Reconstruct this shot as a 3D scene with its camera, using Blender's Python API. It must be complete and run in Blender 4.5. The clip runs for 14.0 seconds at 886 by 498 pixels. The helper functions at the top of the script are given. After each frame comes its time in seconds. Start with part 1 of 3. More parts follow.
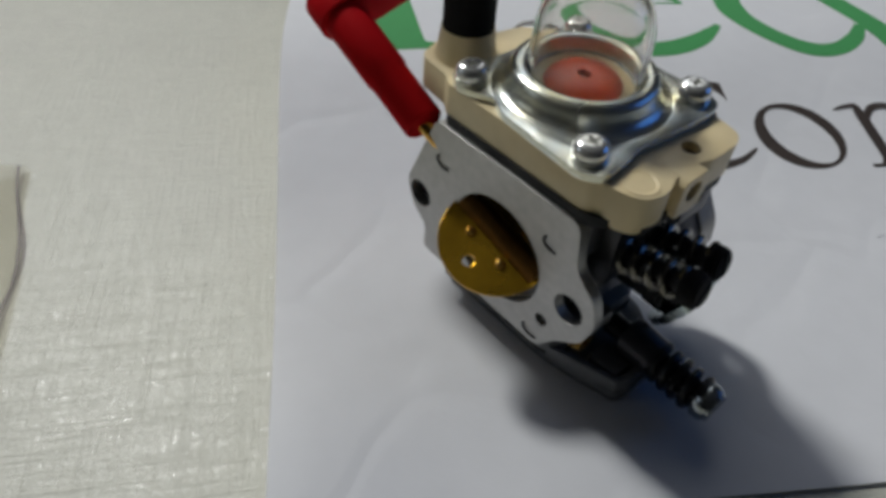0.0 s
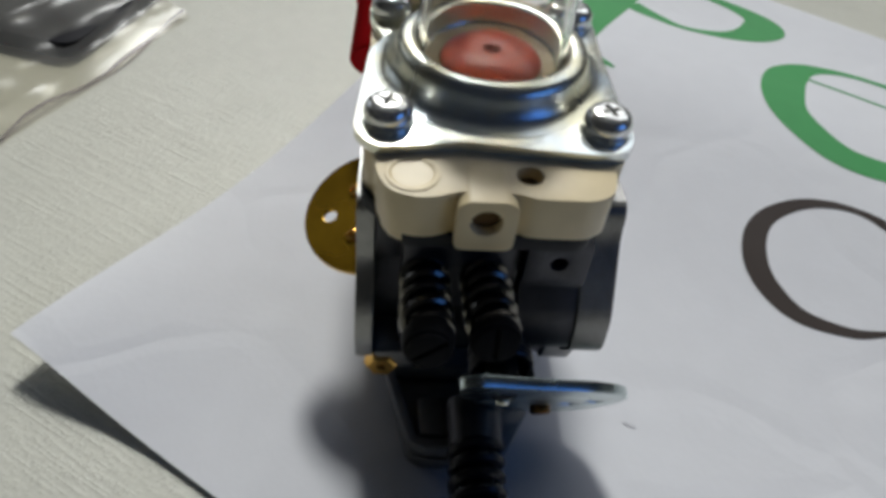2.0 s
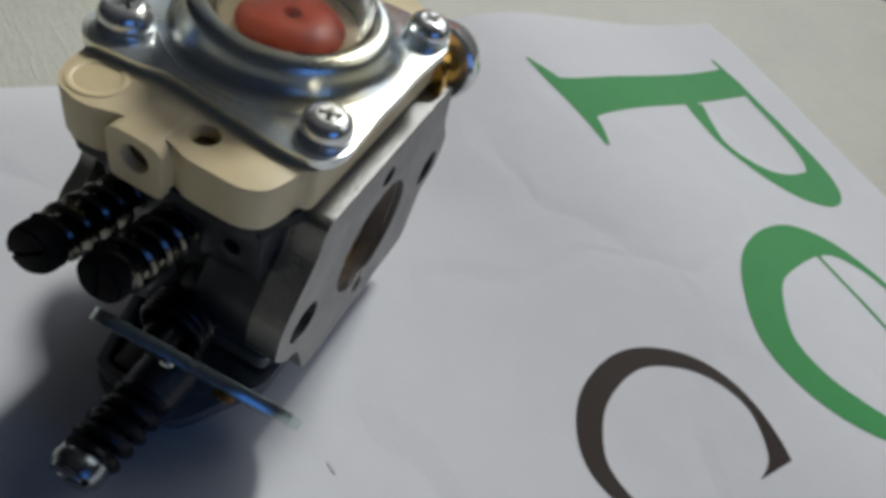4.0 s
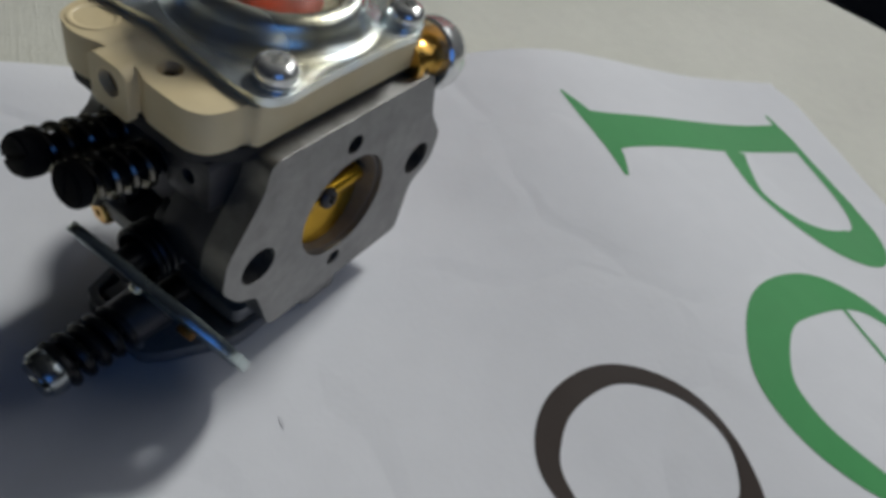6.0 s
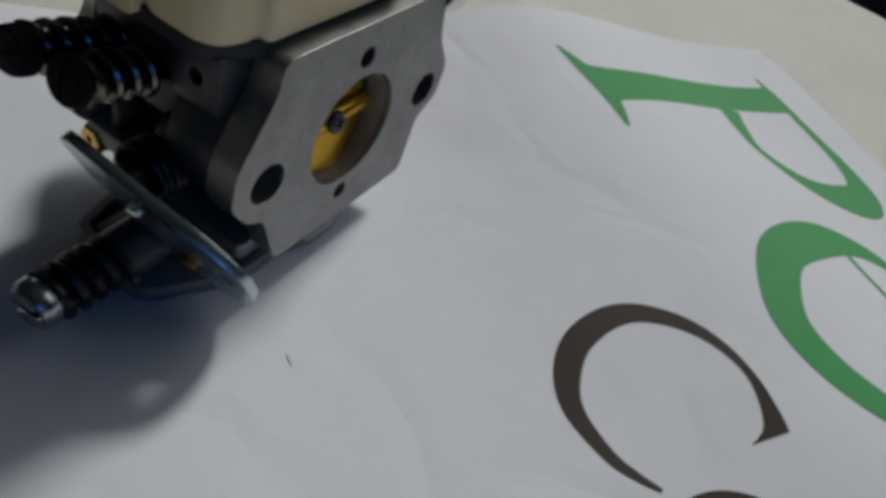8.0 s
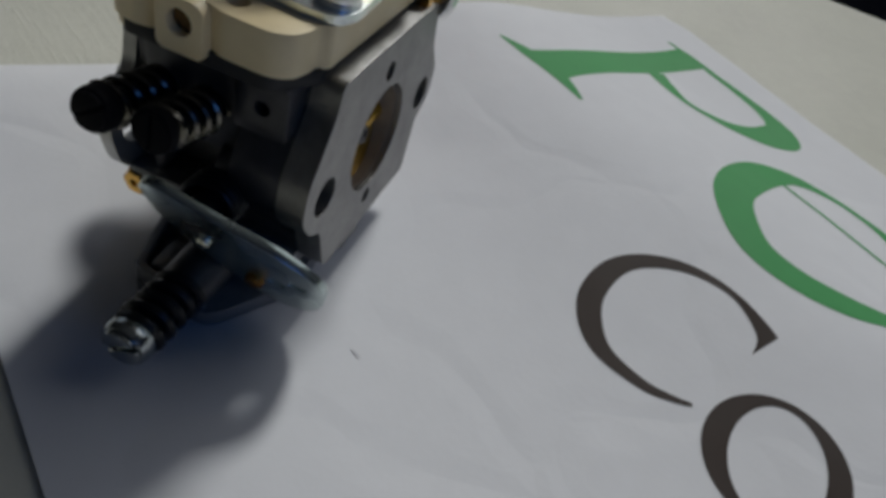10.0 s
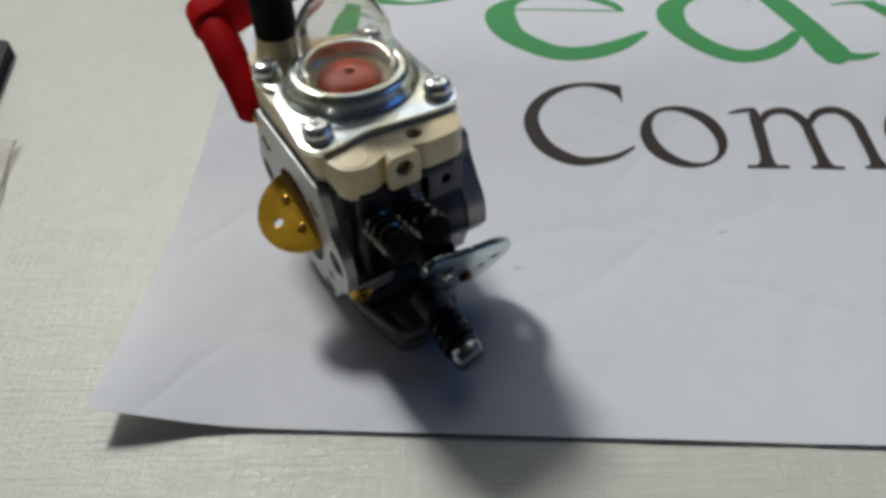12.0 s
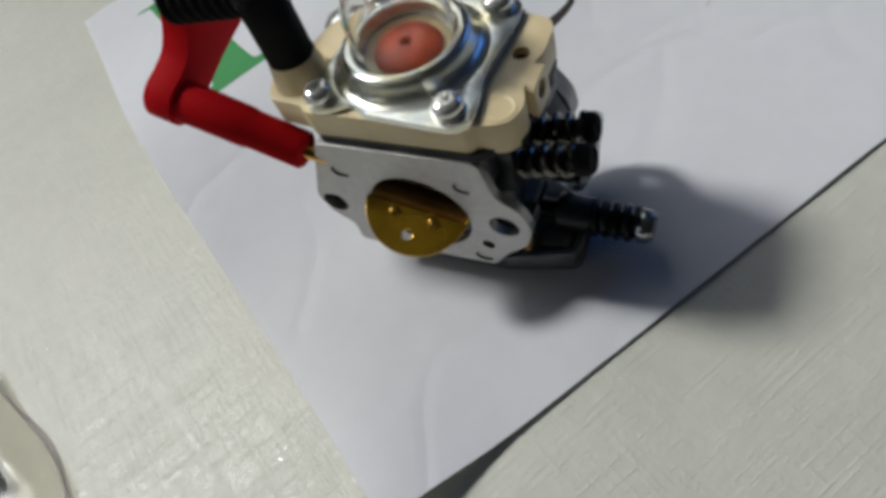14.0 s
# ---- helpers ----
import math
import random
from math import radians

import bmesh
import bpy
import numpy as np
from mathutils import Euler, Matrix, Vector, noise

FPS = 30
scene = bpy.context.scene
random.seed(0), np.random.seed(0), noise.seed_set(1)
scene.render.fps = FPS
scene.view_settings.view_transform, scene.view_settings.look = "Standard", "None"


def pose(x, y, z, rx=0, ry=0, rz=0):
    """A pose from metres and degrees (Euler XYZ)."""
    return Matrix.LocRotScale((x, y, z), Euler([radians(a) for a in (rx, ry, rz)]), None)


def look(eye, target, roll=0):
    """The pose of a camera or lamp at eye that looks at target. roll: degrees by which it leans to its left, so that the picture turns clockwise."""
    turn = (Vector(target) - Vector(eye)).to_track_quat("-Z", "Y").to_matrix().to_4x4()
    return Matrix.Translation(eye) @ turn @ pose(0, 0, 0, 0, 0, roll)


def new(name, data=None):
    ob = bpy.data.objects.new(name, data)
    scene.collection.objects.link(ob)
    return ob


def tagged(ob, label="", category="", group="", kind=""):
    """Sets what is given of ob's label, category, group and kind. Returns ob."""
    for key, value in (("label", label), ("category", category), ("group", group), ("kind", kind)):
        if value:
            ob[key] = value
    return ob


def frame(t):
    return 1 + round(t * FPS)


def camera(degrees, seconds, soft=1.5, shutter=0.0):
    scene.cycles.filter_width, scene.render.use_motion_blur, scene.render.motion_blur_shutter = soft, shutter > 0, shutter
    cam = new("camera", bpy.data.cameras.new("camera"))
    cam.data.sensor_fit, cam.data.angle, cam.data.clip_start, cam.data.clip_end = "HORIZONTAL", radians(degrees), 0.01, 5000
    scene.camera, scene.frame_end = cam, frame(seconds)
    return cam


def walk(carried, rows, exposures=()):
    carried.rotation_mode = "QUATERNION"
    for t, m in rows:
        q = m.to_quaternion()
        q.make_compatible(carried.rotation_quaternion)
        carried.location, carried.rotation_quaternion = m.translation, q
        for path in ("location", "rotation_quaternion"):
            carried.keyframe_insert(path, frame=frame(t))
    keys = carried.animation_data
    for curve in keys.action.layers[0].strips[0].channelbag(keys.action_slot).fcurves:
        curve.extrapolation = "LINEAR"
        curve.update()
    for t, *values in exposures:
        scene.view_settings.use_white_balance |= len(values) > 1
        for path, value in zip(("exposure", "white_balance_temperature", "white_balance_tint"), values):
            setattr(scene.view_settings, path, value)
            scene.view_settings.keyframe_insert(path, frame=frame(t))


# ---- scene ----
cam = camera(66.01, 14.0, soft=4.0)
PATH = [
    (0, (-0.06215, -0.07114, 0.09233), (-0.04759, -0.00343, 0.02019), 4.16),
    (0.5, (-0.03143, -0.07013, 0.09326), (-0.03253, -0.00018, 0.02181), 4.82),
    (1, (-0.01947, -0.06509, 0.08891), (-0.03548, 0.00362, 0.01804), 4.38),
    (1.5, (-0.01311, -0.05645, 0.08429), (-0.03707, 0.00949, 0.01303), 8.05),
    (2, (-0.00447, -0.05619, 0.08012), (-0.03365, 0.00722, 0.00851), 6.68),
    (2.5, (0.00580, -0.06019, 0.08206), (-0.02491, 0.00327, 0.01115), 9.18),
    (3, (0.01104, -0.05195, 0.08092), (-0.02279, 0.00831, 0.00863), 12.17),
    (3.5, (0.01754, -0.03502, 0.08237), (-0.01960, 0.02172, 0.00888), 20.48),
    (6, (0.04094, -0.01695, 0.08199), (-0.01516, 0.02677, 0.01170), 20.31),
    (6.5, (0.04521, -0.01602, 0.07759), (-0.01090, 0.02816, 0.00759), 20.46),
    (7, (0.04282, -0.02237, 0.07104), (-0.01089, 0.02639, 0.00221), 22.24),
    (9.5, (0.04553, -0.01957, 0.07167), (-0.01205, 0.02588, 0.00371), 19.88),
    (10, (0.04169, -0.03951, 0.07295), (-0.00637, 0.01812, 0.00685), 18.16),
    (10.5, (0.02804, -0.05143, 0.07121), (-0.01287, 0.01525, 0.00892), 8.88),
    (11, (0.00410, -0.06107, 0.06530), (-0.01919, 0.01525, 0.00502), 1.59),
    (11.2, (-0.00200, -0.06500, 0.07400), (-0.01810, 0.00995, 0.00975), 0.90),
    (11.5, (-0.00759, -0.08109, 0.08876), (-0.01756, -0.00938, 0.01978), -2.71),
    (12, (-0.01156, -0.09400, 0.10331), (-0.01407, -0.02451, 0.03144), -2.75),
    (12.5, (-0.02573, -0.09567, 0.10933), (-0.02207, -0.02887, 0.03500), -6.23),
    (13, (-0.03636, -0.09093, 0.11212), (-0.02436, -0.02868, 0.03478), -9.81),
    (13.5, (-0.05233, -0.07843, 0.10641), (-0.03895, -0.02050, 0.02600), -19.54),
    (14, (-0.06032, -0.07377, 0.10650), (-0.04303, -0.01687, 0.02611), -24.63),
]
EXPOSURES = [(0, -0.53), (0.5, -0.45), (1, -0.28), (1.5, -0.40), (2, -0.25), (2.5, -0.17), (3.5, -0.36), (6, -0.58), (7, -0.60), (9.5, -0.76), (10, -0.76), (10.5, -0.66), (11.2, -0.50), (12.5, -0.27), (14, -0.27)]
walk(cam, [(t, look(eye, target, roll)) for t, eye, target, roll in PATH], EXPOSURES)

# ---- world, sun, windows ----
SUN_AZ, SUN_EL = 122.5, 46.0
world = bpy.data.worlds.new("sky")
scene.world = world
world.use_nodes = True
wn = world.node_tree.nodes
sky = wn.new("ShaderNodeTexSky")
sky.sky_type = "NISHITA"
sky.sun_disc = False
sky.sun_elevation = radians(SUN_EL)
sky.sun_rotation = radians(90 - SUN_AZ)
world.node_tree.links.new(sky.outputs[0], wn["Background"].inputs[0])
wn["Background"].inputs[1].default_value = 0.05

sun_dir = Vector((math.cos(radians(SUN_AZ)) * math.cos(radians(SUN_EL)), math.sin(radians(SUN_AZ)) * math.cos(radians(SUN_EL)), math.sin(radians(SUN_EL))))
sun = new("sun", bpy.data.lights.new("sun", "SUN"))
sun.data.energy, sun.data.angle, sun.data.color = 2.85, radians(9.5), (0.965, 0.98, 0.96)
sun.matrix_world = look(sun_dir * 3, (0, 0, 0))


def window_lamp(name, at, aim, wide, high, watts, color):
    lamp = new(name, bpy.data.lights.new(name, "AREA"))
    lamp.data.shape, lamp.data.size, lamp.data.size_y, lamp.data.energy, lamp.data.color = "RECTANGLE", wide, high, watts, color
    lamp.matrix_world = look(at, aim)
    return lamp


window_lamp("north_window_light", (-0.42, 1.27, 1.385), (-0.42, 0.0, 1.385), 2.56, 1.35, 16.0, (0.96, 0.97, 0.96))
# West lamp is an added fill for the air-side flange; its source is unseen.
window_lamp("west_fill_light", (-2.17, 0.35, 0.85), (0.0, 0.1, 0.5), 1.1, 0.9, 1.3, (0.95, 0.98, 0.98))
window_lamp("east_window_light", (1.77, 0.0, 0.75), (0.0, 0.0, 0.6), 1.1, 0.9, 2.9, (0.04, 0.26, 1.0))


# ---- materials ----
def material(name, color, rough=0.5, metal=0.0, grain=0.0, grain_size=400.0, bump=0.0, bump_size=600.0, spread=0.15, coat=0.0):
    """A principled material whose colour varies at two scales, with a fine relief. Sizes are in features per metre."""
    m = bpy.data.materials.new(name)
    m.use_nodes = True
    nt = m.node_tree
    b = nt.nodes["Principled BSDF"]
    b.inputs["Roughness"].default_value, b.inputs["Metallic"].default_value = rough, metal
    b.inputs["Coat Weight"].default_value = coat
    tc = nt.nodes.new("ShaderNodeTexCoord")
    if grain:
        fine, broad = nt.nodes.new("ShaderNodeTexNoise"), nt.nodes.new("ShaderNodeTexNoise")
        fine.inputs["Scale"].default_value, broad.inputs["Scale"].default_value = grain_size, grain_size * spread
        fine.inputs["Detail"].default_value = 4
        for n in (fine, broad):
            nt.links.new(tc.outputs["Object"], n.inputs["Vector"])
        add = nt.nodes.new("ShaderNodeMath")
        nt.links.new(fine.outputs["Fac"], add.inputs[0])
        nt.links.new(broad.outputs["Fac"], add.inputs[1])
        ramp = nt.nodes.new("ShaderNodeMapRange")
        ramp.inputs["From Min"].default_value, ramp.inputs["From Max"].default_value = 0.6, 1.4
        ramp.inputs["To Min"].default_value, ramp.inputs["To Max"].default_value = 1 - grain, 1 + grain
        nt.links.new(add.outputs[0], ramp.inputs["Value"])
        mul = nt.nodes.new("ShaderNodeVectorMath")
        mul.operation = "SCALE"
        mul.inputs[0].default_value = color
        nt.links.new(ramp.outputs[0], mul.inputs["Scale"])
        nt.links.new(mul.outputs[0], b.inputs["Base Color"])
        rr = nt.nodes.new("ShaderNodeMapRange")
        rr.inputs["From Min"].default_value, rr.inputs["From Max"].default_value = 0.3, 0.7
        rr.inputs["To Min"].default_value, rr.inputs["To Max"].default_value = max(0.02, rough * (1 - grain)), min(1, rough * (1 + grain))
        nt.links.new(broad.outputs["Fac"], rr.inputs["Value"])
        nt.links.new(rr.outputs[0], b.inputs["Roughness"])
    else:
        b.inputs["Base Color"].default_value = (*color, 1)
    if bump:
        nz, bp = nt.nodes.new("ShaderNodeTexNoise"), nt.nodes.new("ShaderNodeBump")
        nz.inputs["Scale"].default_value, nz.inputs["Detail"].default_value = bump_size, 5
        bp.inputs["Strength"].default_value, bp.inputs["Distance"].default_value = bump, 0.0004
        nt.links.new(tc.outputs["Object"], nz.inputs["Vector"])
        nt.links.new(nz.outputs["Fac"], bp.inputs["Height"])
        nt.links.new(bp.outputs[0], b.inputs["Normal"])
    return m


ALU = material("cast_aluminium", (0.29, 0.285, 0.275), 0.42, 0.9, 0.22, 600, 0.25, 2500)
# The same cast metal darkened for parts in deep shade.
ALU_DEEP_SHADE = material("deep_shade_aluminium", (0.065, 0.065, 0.073), 0.4, 1.0, 0.2, 700, 0.3, 2000)
# Lightened copy for the flange that faces the light.
ALU_LIT = material("lit_cast_aluminium", (0.46, 0.455, 0.44), 0.42, 0.8, 0.15, 700, 0.25, 2500)
# Cast metal again, with the shade of its sides put into the colour.
ALU_SHADE = material("shade_toned_aluminium", (0.066, 0.066, 0.074), 0.4, 0.7, 0.2, 700, 0.15, 1800)
LEVER = material("bluish_zinc_lever", (0.52, 0.60, 0.59), 0.28, 1.0, 0.12, 600, 0.05, 1500)
ZINC = material("bright_zinc_plate", (0.88, 0.90, 0.83), 0.2, 0.78, 0.14, 300, 0.03, 900)
RING = material("polished_zinc_ring", (0.80, 0.82, 0.77), 0.27, 0.85, 0.1, 400, 0.03, 900)
COVER = material("dull_grey_cover", (0.21, 0.213, 0.22), 0.4, 0.4, 0.2, 500, 0.15, 1800)
CHROME = material("chromed_steel", (0.84, 0.84, 0.81), 0.17, 0.78, 0.06, 900)
BORE = material("polished_bore_steel", (0.34, 0.31, 0.29), 0.5, 0.7, 0.2, 700, 0.05, 1500)
STEEL_DARK = material("blackened_steel", (0.02, 0.02, 0.022), 0.35, 0.5, 0.3, 1200)
SPRING = material("spring_steel", (0.17, 0.16, 0.14), 0.24, 1.0, 0.2, 900)
SCREW_STEEL = material("screw_steel", (0.40, 0.43, 0.44), 0.24, 1.0, 0.15, 900)
# Brown of the hole floors, with the shade inside the hole mixed in.
HOLE_BROWN = material("shaded_hole_brown", (0.10, 0.055, 0.018), 0.5, 0.6, 0.2, 900)
AXLE = material("brown_brass", (0.20, 0.095, 0.02), 0.4, 0.8, 0.2, 900)
BRASS = material("brass", (0.72, 0.42, 0.10), 0.25, 1.0, 0.15, 900)
GOLD = material("yellow_passivated_brass", (0.62, 0.36, 0.03), 0.26, 0.95, 0.15, 500, 0.05, 1500)
CREAM = material("cream_plastic", (0.70, 0.58, 0.345), 0.42, 0.0, 0.06, 400, 0.05, 1500)
RED = material("red_plastic", (0.50, 0.008, 0.012), 0.55, 0.0, 0.08, 500, 0.08, 1800)
BLACK_RUBBER = material("black_rubber", (0.007, 0.007, 0.008), 0.75, 0.0, 0.2, 600, 0.05, 1500)
BLACK_RUBBER.node_tree.nodes["Principled BSDF"].inputs["Specular IOR Level"].default_value = 0.12
STEEL_DARK.node_tree.nodes["Principled BSDF"].inputs["Specular IOR Level"].default_value = 0.35
RED.node_tree.nodes["Principled BSDF"].inputs["Specular IOR Level"].default_value = 0.03


def tint(mat, a, b, size):
    """Lets the colour drift between two tones in broad clouds."""
    nt = mat.node_tree
    cloud, mix = nt.nodes.new("ShaderNodeTexNoise"), nt.nodes.new("ShaderNodeMix")
    cloud.inputs["Scale"].default_value, cloud.inputs["Detail"].default_value = size, 2
    mix.data_type = "RGBA"
    mix.inputs[6].default_value, mix.inputs[7].default_value = (*a, 1), (*b, 1)
    span = nt.nodes.new("ShaderNodeMapRange")
    span.inputs["From Min"].default_value, span.inputs["From Max"].default_value = 0.35, 0.65
    nt.links.new(nt.nodes["Texture Coordinate"].outputs["Object"], cloud.inputs["Vector"])
    nt.links.new(cloud.outputs["Fac"], span.inputs["Value"])
    nt.links.new(span.outputs[0], mix.inputs[0])
    nt.links.new(mix.outputs[2], nt.nodes["Vector Math"].inputs[0])


tint(ZINC, (0.80, 0.87, 0.88), (0.88, 0.85, 0.68), 170)
tint(RING, (0.68, 0.76, 0.80), (0.82, 0.78, 0.58), 170)
tint(CREAM, (0.77, 0.64, 0.395), (0.71, 0.57, 0.32), 120)
tint(ALU, (0.30, 0.295, 0.285), (0.24, 0.235, 0.23), 140)
GASKET = material("black_gasket", (0.015, 0.015, 0.017), 0.8, 0.0, 0.2, 900)
ORANGE = material("orange_rubber", (0.64, 0.07, 0.018), 0.3, 0.0, 0.1, 600, 0.1, 1500)
GRAPHITE = material("graphite", (0.60, 0.60, 0.62), 0.7, 0.0, 0.2, 900)
INK_GREEN = material("green_ink", (0.05, 0.29, 0.085), 0.8, 0.0, 0.05, 300)
INK_BLACK = material("brown_black_ink", (0.034, 0.023, 0.018), 0.85, 0.0, 0.1, 300)
# Unseen walls and ceiling are kept dark to hold back bounced light.
WALL = material("dim_wall_paint", (0.09, 0.09, 0.09), 0.9, 0.0, 0.05, 3, 0.05, 60)
CEIL = material("dim_ceiling_paint", (0.16, 0.16, 0.16), 0.9, 0.0, 0.04, 3)
FLOOR = material("dark_floor", (0.03, 0.026, 0.03), 0.6, 0.0, 0.3, 6)
BOX_BLACK = material("glossy_black_card", (0.006, 0.006, 0.010), 0.55, 0.0, 0.2, 60)
BOX_PALE = material("pale_print", (0.62, 0.60, 0.56), 0.5, 0.0, 0.06, 80)
BOX_GOLD = material("gold_print", (0.45, 0.30, 0.13), 0.45, 0.3, 0.1, 200)
BOX_BLACK.node_tree.nodes["Principled BSDF"].inputs["Specular IOR Level"].default_value = 0.1


def glass_material(name, rough, ior, tone, milk):
    m = bpy.data.materials.new(name)
    m.use_nodes = True
    b = m.node_tree.nodes["Principled BSDF"]
    b.inputs["Transmission Weight"].default_value, b.inputs["Roughness"].default_value = 1.0, rough
    b.inputs["IOR"].default_value, b.inputs["Base Color"].default_value = ior, (*tone, 1)
    nt = m.node_tree
    haze, mix = nt.nodes.new("ShaderNodeBsdfTranslucent"), nt.nodes.new("ShaderNodeMixShader")
    haze.inputs["Color"].default_value = (0.9, 0.9, 0.86, 1)
    mix.inputs[0].default_value = milk
    nt.links.new(b.outputs[0], mix.inputs[1])
    nt.links.new(haze.outputs[0], mix.inputs[2])
    nt.links.new(mix.outputs[0], nt.nodes["Material Output"].inputs["Surface"])
    return m


BULB = glass_material("clear_bulb_plastic", 0.05, 1.33, (0.97, 0.96, 0.92), 0.025)


def film_material(name, tone, haze):
    """Thin clear film: see-through, slightly hazy, with a faint gloss. The haze also stands in for window glare."""
    m = bpy.data.materials.new(name)
    m.use_nodes = True
    nt = m.node_tree
    nt.nodes.remove(nt.nodes["Principled BSDF"])
    clear, gloss, mix, white, both = (nt.nodes.new("ShaderNode" + k) for k in ("BsdfTransparent", "BsdfGlossy", "MixShader", "BsdfDiffuse", "MixShader"))
    clear.inputs["Color"].default_value = (*tone, 1)
    white.inputs["Color"].default_value = (0.80, 0.80, 0.78, 1)
    gloss.inputs["Roughness"].default_value = 0.24
    mix.inputs[0].default_value, both.inputs[0].default_value = haze, 0.014
    nt.links.new(clear.outputs[0], mix.inputs[1])
    nt.links.new(white.outputs[0], mix.inputs[2])
    nt.links.new(mix.outputs[0], both.inputs[1])
    nt.links.new(gloss.outputs[0], both.inputs[2])
    nt.links.new(both.outputs[0], nt.nodes["Material Output"].inputs["Surface"])
    return m


FILM = film_material("clear_bag_film", (0.92, 0.91, 0.87), 0.065)
SEAM = film_material("welded_bag_film", (0.75, 0.72, 0.76), 0.12)


def paper_material():
    m = material("white_office_paper", (0.86, 0.865, 0.895), 0.75, 0.0, 0.03, 220, 0.12, 900)
    nt = m.node_tree
    tc, fine = nt.nodes["Texture Coordinate"], nt.nodes["Bump"]
    soft = nt.nodes.new("ShaderNodeTexNoise")
    soft.inputs["Scale"].default_value, soft.inputs["Detail"].default_value, soft.inputs["Distortion"].default_value = 38, 1.5, 0.3
    crease = nt.nodes.new("ShaderNodeTexVoronoi")
    crease.feature = "DISTANCE_TO_EDGE"
    crease.inputs["Scale"].default_value = 26
    edge = nt.nodes.new("ShaderNodeMapRange")
    edge.inputs["From Max"].default_value, edge.inputs["To Max"].default_value = 0.10, 0.22
    warp = nt.nodes.new("ShaderNodeVectorMath")
    warp.operation = "MULTIPLY_ADD"
    warp.inputs[1].default_value = (0.03, 0.03, 0.03)
    nt.links.new(soft.outputs["Color"], warp.inputs[0])
    nt.links.new(tc.outputs["Object"], warp.inputs[2])
    nt.links.new(warp.outputs[0], crease.inputs["Vector"])
    nt.links.new(tc.outputs["Object"], soft.inputs["Vector"])
    nt.links.new(crease.outputs["Distance"], edge.inputs["Value"])
    both = nt.nodes.new("ShaderNodeMath")
    nt.links.new(soft.outputs["Fac"], both.inputs[0])
    nt.links.new(edge.outputs[0], both.inputs[1])
    wrinkle = nt.nodes.new("ShaderNodeBump")
    wrinkle.inputs["Strength"].default_value, wrinkle.inputs["Distance"].default_value = 0.46, 0.0011
    nt.links.new(both.outputs[0], wrinkle.inputs["Height"])
    nt.links.new(fine.outputs[0], wrinkle.inputs["Normal"])
    body = nt.nodes["Principled BSDF"]
    nt.links.new(wrinkle.outputs[0], body.inputs["Normal"])
    glow, mix = nt.nodes.new("ShaderNodeBsdfTranslucent"), nt.nodes.new("ShaderNodeMixShader")
    glow.inputs["Color"].default_value = (0.80, 0.80, 0.78, 1)
    mix.inputs[0].default_value = 0.26
    nt.links.new(body.outputs[0], mix.inputs[1])
    nt.links.new(glow.outputs[0], mix.inputs[2])
    nt.links.new(mix.outputs[0], nt.nodes["Material Output"].inputs["Surface"])
    return m


PAPER = paper_material()


def table_material():
    """Off-white laminate under a clear coat, embossed with fibres that cross at right angles."""
    m = material("embossed_white_laminate", (0.56, 0.555, 0.48), 0.5, 0.0, 0.06, 260)
    nt = m.node_tree
    b = nt.nodes["Principled BSDF"]
    turn = nt.nodes.new("ShaderNodeMapping")
    turn.inputs["Rotation"].default_value = (0, 0, radians(28.6))
    nt.links.new(nt.nodes["Texture Coordinate"].outputs["Object"], turn.inputs["Vector"])

    def fibres(sx, sy, low, high, share, total):
        mp, nz, cut, step = (nt.nodes.new("ShaderNode" + k) for k in ("Mapping", "TexNoise", "MapRange", "Math"))
        mp.inputs["Scale"].default_value = (sx, sy, 300)
        nz.inputs["Scale"].default_value, nz.inputs["Detail"].default_value = 1.0, 3
        cut.inputs["From Min"].default_value, cut.inputs["From Max"].default_value = low, high
        step.operation = "MULTIPLY_ADD"
        step.inputs[1].default_value, step.inputs[2].default_value = share, 0.0
        nt.links.new(turn.outputs[0], mp.inputs["Vector"])
        nt.links.new(mp.outputs[0], nz.inputs["Vector"])
        nt.links.new(nz.outputs["Fac"], cut.inputs["Value"])
        nt.links.new(cut.outputs[0], step.inputs[0])
        if total:
            nt.links.new(total.outputs[0], step.inputs[2])
        return step

    total = None
    for layer in ((50, 1900, 0.52, 0.72, 0.8), (1900, 50, 0.54, 0.72, 0.7), (240, 1100, 0.4, 0.7, 0.5), (1100, 240, 0.4, 0.7, 0.5), (1700, 1700, 0.5, 0.75, 0.8)):
        total = fibres(*layer, total)
    for socket, strength, depth in (("Normal", 0.5, 0.00013), ("Coat Normal", 0.8, 0.00016)):
        bp = nt.nodes.new("ShaderNodeBump")
        bp.inputs["Strength"].default_value, bp.inputs["Distance"].default_value = strength, depth
        nt.links.new(total.outputs[0], bp.inputs["Height"])
        nt.links.new(bp.outputs[0], b.inputs[socket])
    b.inputs["Coat Weight"].default_value, b.inputs["Coat Roughness"].default_value = 0.34, 0.12
    return m


TABLE = table_material()

# ---- mesh helpers (all sizes in millimetres) ----
MM = 0.001


